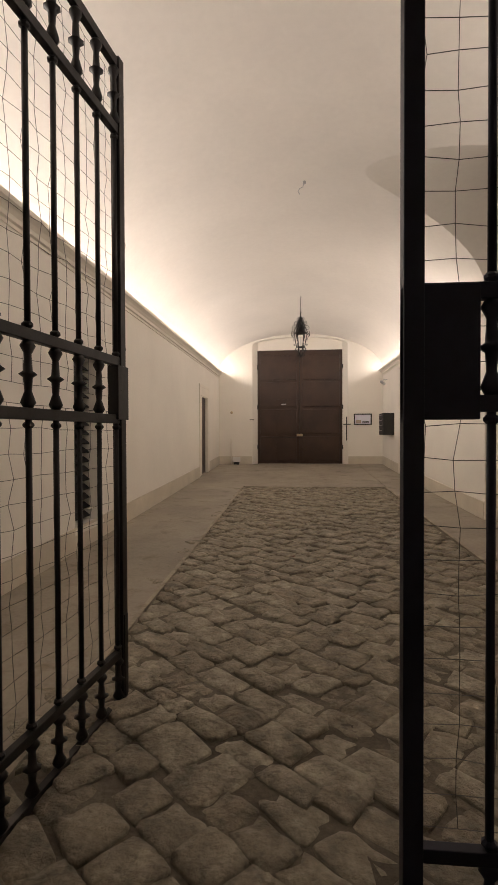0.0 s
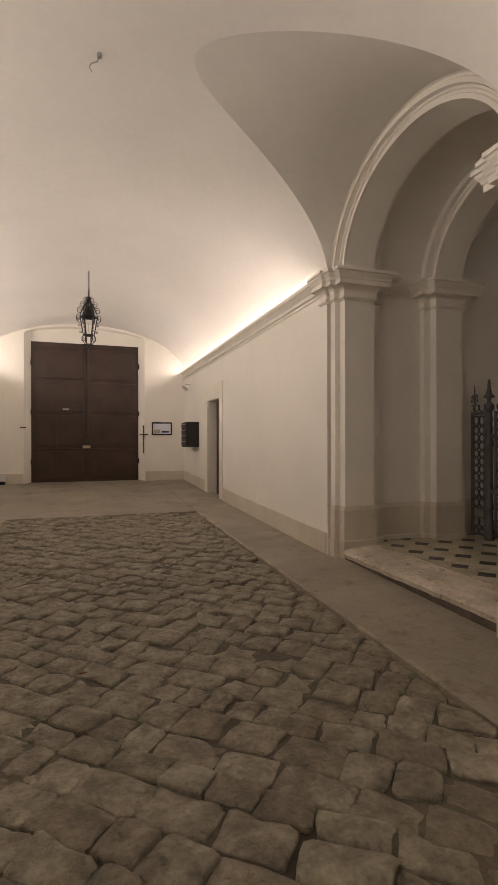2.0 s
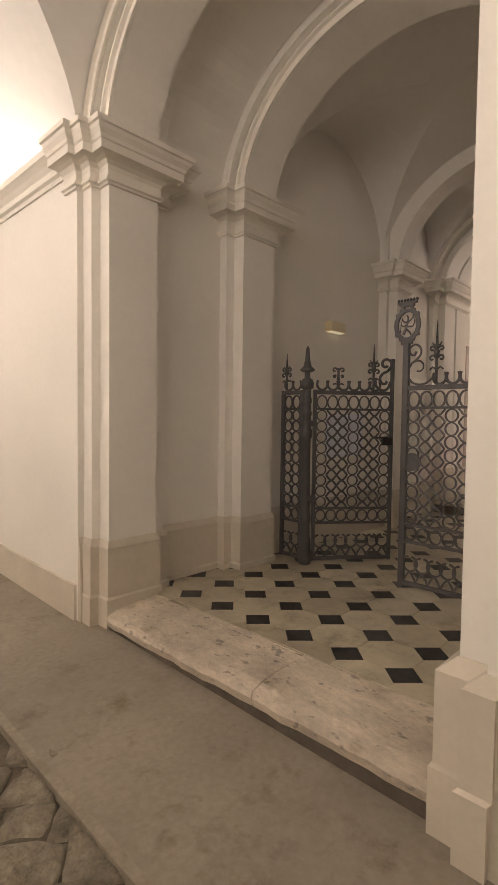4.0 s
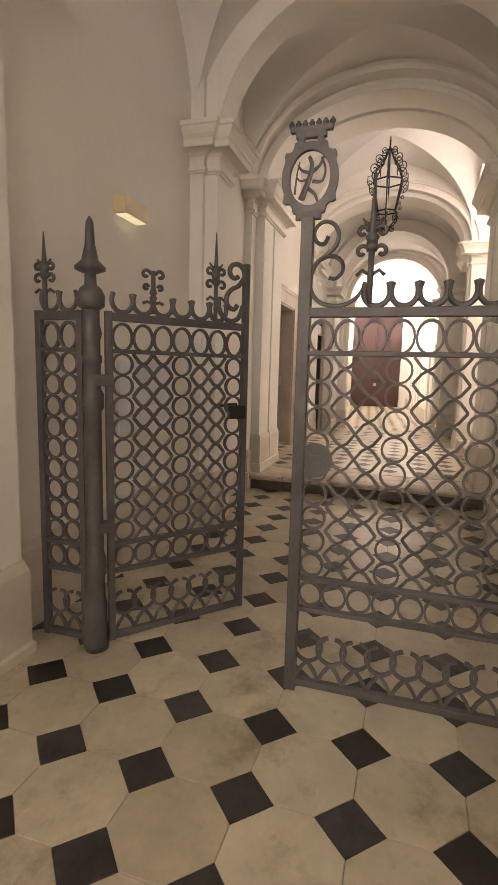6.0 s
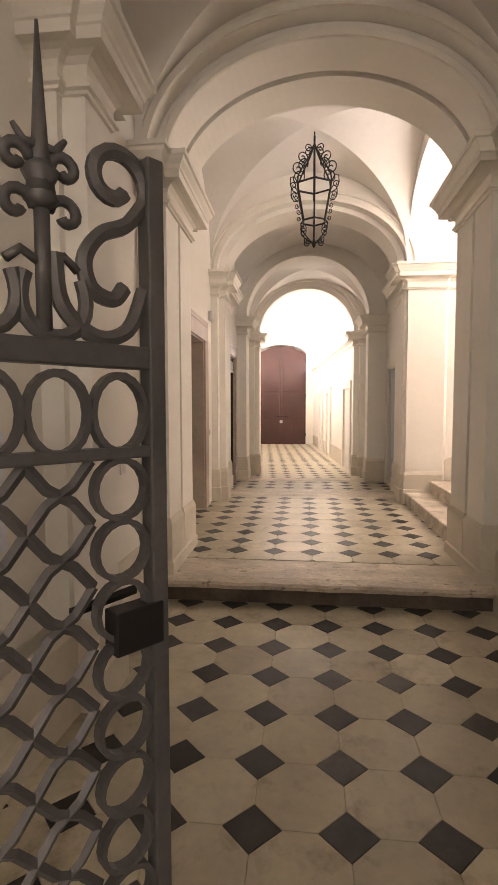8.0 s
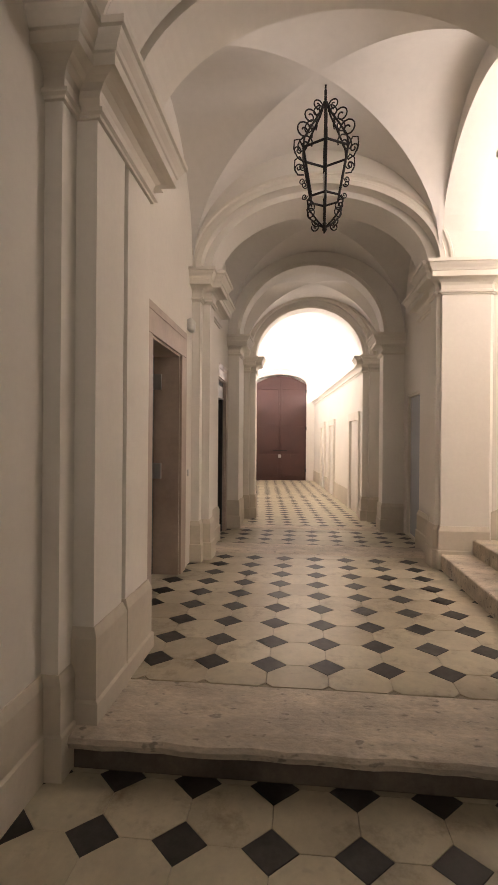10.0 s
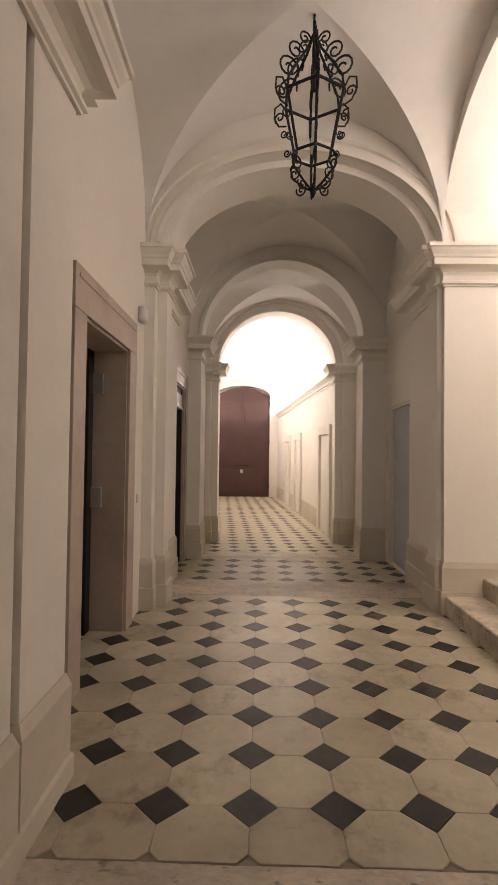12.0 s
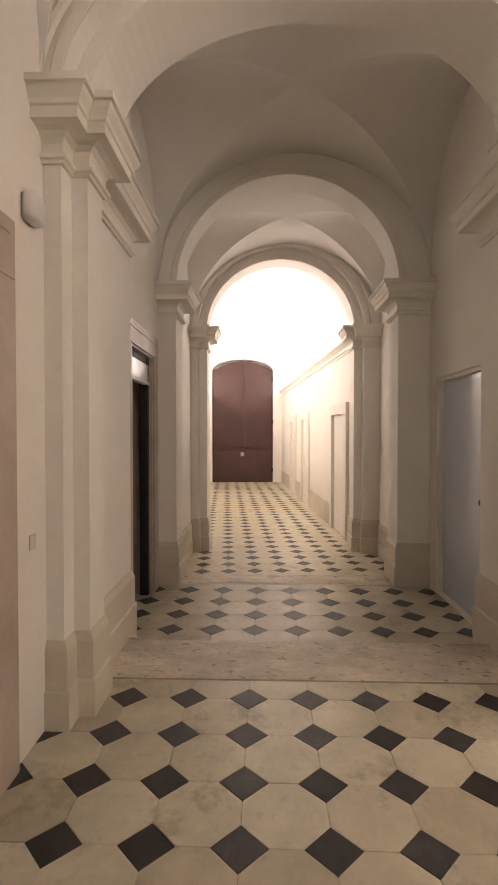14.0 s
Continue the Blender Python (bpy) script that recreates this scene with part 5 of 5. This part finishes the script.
# ---- corridor ----
casing("door_casing_corridor_1", "y", 7.33, -1, 9.82, 10.78, COR, 2.695, 0.19, 0.25, 0.025, 0.42)
casing("door_casing_corridor_2", "y", 7.33, -1, 12.88, 13.68, LOW, 2.775, 0.17, 0.2, 0.02, 0.3)
# The sheet behind this leaf is black, painting the doorway's unlit depth.
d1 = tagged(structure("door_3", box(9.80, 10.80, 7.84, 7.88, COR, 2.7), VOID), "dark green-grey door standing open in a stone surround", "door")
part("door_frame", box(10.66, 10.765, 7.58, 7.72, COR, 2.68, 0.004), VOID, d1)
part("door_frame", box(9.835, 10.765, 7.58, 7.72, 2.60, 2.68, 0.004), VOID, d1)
part("door_leaf", box(9.835, 10.66, 7.63, 7.68, COR + 0.01, 2.60, 0.005), surface("green_black_door", (0.028, 0.03, 0.026), 0.5, spread=0.3), d1)
for z in (1.50, 2.36):
    part("hinge_plate", box(10.735, 10.765, 7.50, 7.58, z, z + 0.15, 0.003), STEEL, d1, "bright steel plate")
part("sign_strip", box(9.9, 10.05, 7.575, 7.58, 2.61, 2.65), WHITE, d1)
# Backing sheet with the gloom of the doorway painted in as black.
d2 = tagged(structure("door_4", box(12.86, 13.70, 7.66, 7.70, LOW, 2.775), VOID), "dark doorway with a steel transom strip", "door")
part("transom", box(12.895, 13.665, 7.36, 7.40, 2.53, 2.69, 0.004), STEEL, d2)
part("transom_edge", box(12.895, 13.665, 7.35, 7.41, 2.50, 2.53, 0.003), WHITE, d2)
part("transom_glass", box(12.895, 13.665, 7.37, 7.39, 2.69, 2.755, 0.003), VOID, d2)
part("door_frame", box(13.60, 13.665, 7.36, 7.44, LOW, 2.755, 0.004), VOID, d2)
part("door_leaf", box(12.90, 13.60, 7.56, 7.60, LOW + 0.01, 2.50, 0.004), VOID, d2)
detector = thing("wall_detector", (11.13, 7.30, 3.0), "rounded white alarm box on the wall", "alarm box")
part("case", box(11.06, 11.20, 7.265, 7.33, 3.0, 3.13, 0.022), WHITE, detector, smooth=True)
part("mount", box(11.08, 11.18, 7.325, 7.332, 3.01, 3.12), STEEL, detector)
plate = thing("wall_button", (11.15, 7.33, 1.52), "small pale wall button", "button")
part("plate", box(11.12, 11.18, 7.322, 7.33, 1.5, 1.57, 0.003), WHITE, plate)

glass = thing("frosted_glass_door", (13.21, WR - 0.05, LOW), "blue-grey frosted glass door in a thin frame", "door")
part("pane", box(12.70, 13.725, WR - 0.07, WR - 0.055, LOW + 0.03, 2.535), FROST, glass)
for x0, x1, z0, z1 in ((12.66, 12.70, LOW, 2.57), (13.725, 13.76, LOW, 2.57), (12.70, 13.725, 2.535, 2.57), (12.70, 13.725, LOW, LOW + 0.03)):
    part("frame_bar", box(x0, x1, WR - 0.09, WR - 0.015, z0, z1, 0.003), TRIM, glass)
part("handle", lathe(bmesh.new(), (0, 0, 0), [(0.012, 0), (0.012, 0.03), (0.022, 0.035), (0.022, 0.05)], 10), BLACKIRON, glass).matrix_world = pose(12.80, WR - 0.055, 1.50, -90, 0, 0)

# far hall door
fd = thing("far_double_door", FAR @ Vector((FL + 0.05, 0, FLR)), "tall red-brown double door with an angled top", "door")


def farpart(name, bm, mat, parent, label=""):
    """A piece of the far door: depth is counted from the end wall, height from the far floor."""
    bmesh.ops.translate(bm, vec=(FL, 0, FLR), verts=bm.verts)
    return part(name, far(bm), mat, parent, label)


for s in (-1, 1):
    plan = [(0.006 * s, 0), (FD * s, 0), (FD * s, 3.92), (0.45 * s, 4.20), (0.006 * s, 4.26)]
    bm = bmesh.new()
    lo = [bm.verts.new((0.06, v, z)) for v, z in plan]
    hi = [bm.verts.new((0.13, v, z)) for v, z in plan]
    for i in range(5):
        bm.faces.new((lo[i], lo[(i + 1) % 5], hi[(i + 1) % 5], hi[i]))
    bm.faces.new(lo)
    bm.faces.new(hi)
    leaf = farpart("door_leaf", bm, REDDOOR, fd)
    for z0, z1 in ((0.15, 1.05), (1.15, 2.2), (2.3, 3.7)):
        a, b = sorted((0.08 * s, 0.98 * s))
        farpart("panel", box(0.045, 0.062, a, b, z0, z1, 0.006), REDDOOR, leaf)
farpart("meeting_batten", box(0.038, 0.07, -0.022, 0.022, 0.01, 4.24, 0.006), REDDOOR, fd)
for v in (-0.46, 0.54):
    farpart("wicket_batten", box(0.032, 0.046, v - 0.015, v + 0.015, 0.05, 2.35), REDDOOR, fd)
farpart("lock", box(0.0, 0.046, -0.05, 0.07, 0.92, 1.05, 0.01), STEEL, fd, "pale metal lock")
farpart("bolt", box(0.01, 0.046, -0.3, 0.3, 1.20, 1.23, 0.004), BLACKIRON, fd)
for z in (0.35, 2.05, 3.55):
    farpart("hinge", box(0.0, 0.05, -FD - 0.02, -FD + 0.05, z, z + 0.14, 0.006), BLACKIRON, fd)
for v0 in (-FH + 0.07, FH - 0.07):
    strip = thing("led_strip", FAR @ Vector((FL / 2, v0, FC)), "long warm white LED strip lying on the cornice", "lamp", "cove strips")
    part("light_band", far(box(0.3, FL - 0.1, v0 - 0.02, v0 + 0.02, FC + 0.001, FC + 0.01)), LED, strip)
for x in (9.09, 11.31):
    strip = thing("led_strip", (x, 2.4, 3.71), "long warm white LED strip lying on the cornice", "lamp", "cove strips")
    part("light_band", box(x - 0.02, x + 0.02, 0.7, 4.1, 3.711, 3.72), LED, strip)

leaf_bm = prism(bmesh.new(), [(0, 0), (0.03, 0.012), (0.06, 0), (0.03, -0.014)], 0, 0.004)
dry = tagged(new("dry_leaf", mesh_of("dry_leaf", leaf_bm, LEAFRED)), "small dry orange leaf lying on the cobbles", "leaf")
dry.location = (0.0, 5.2, hall_z(0, 5.2) + 0.008)
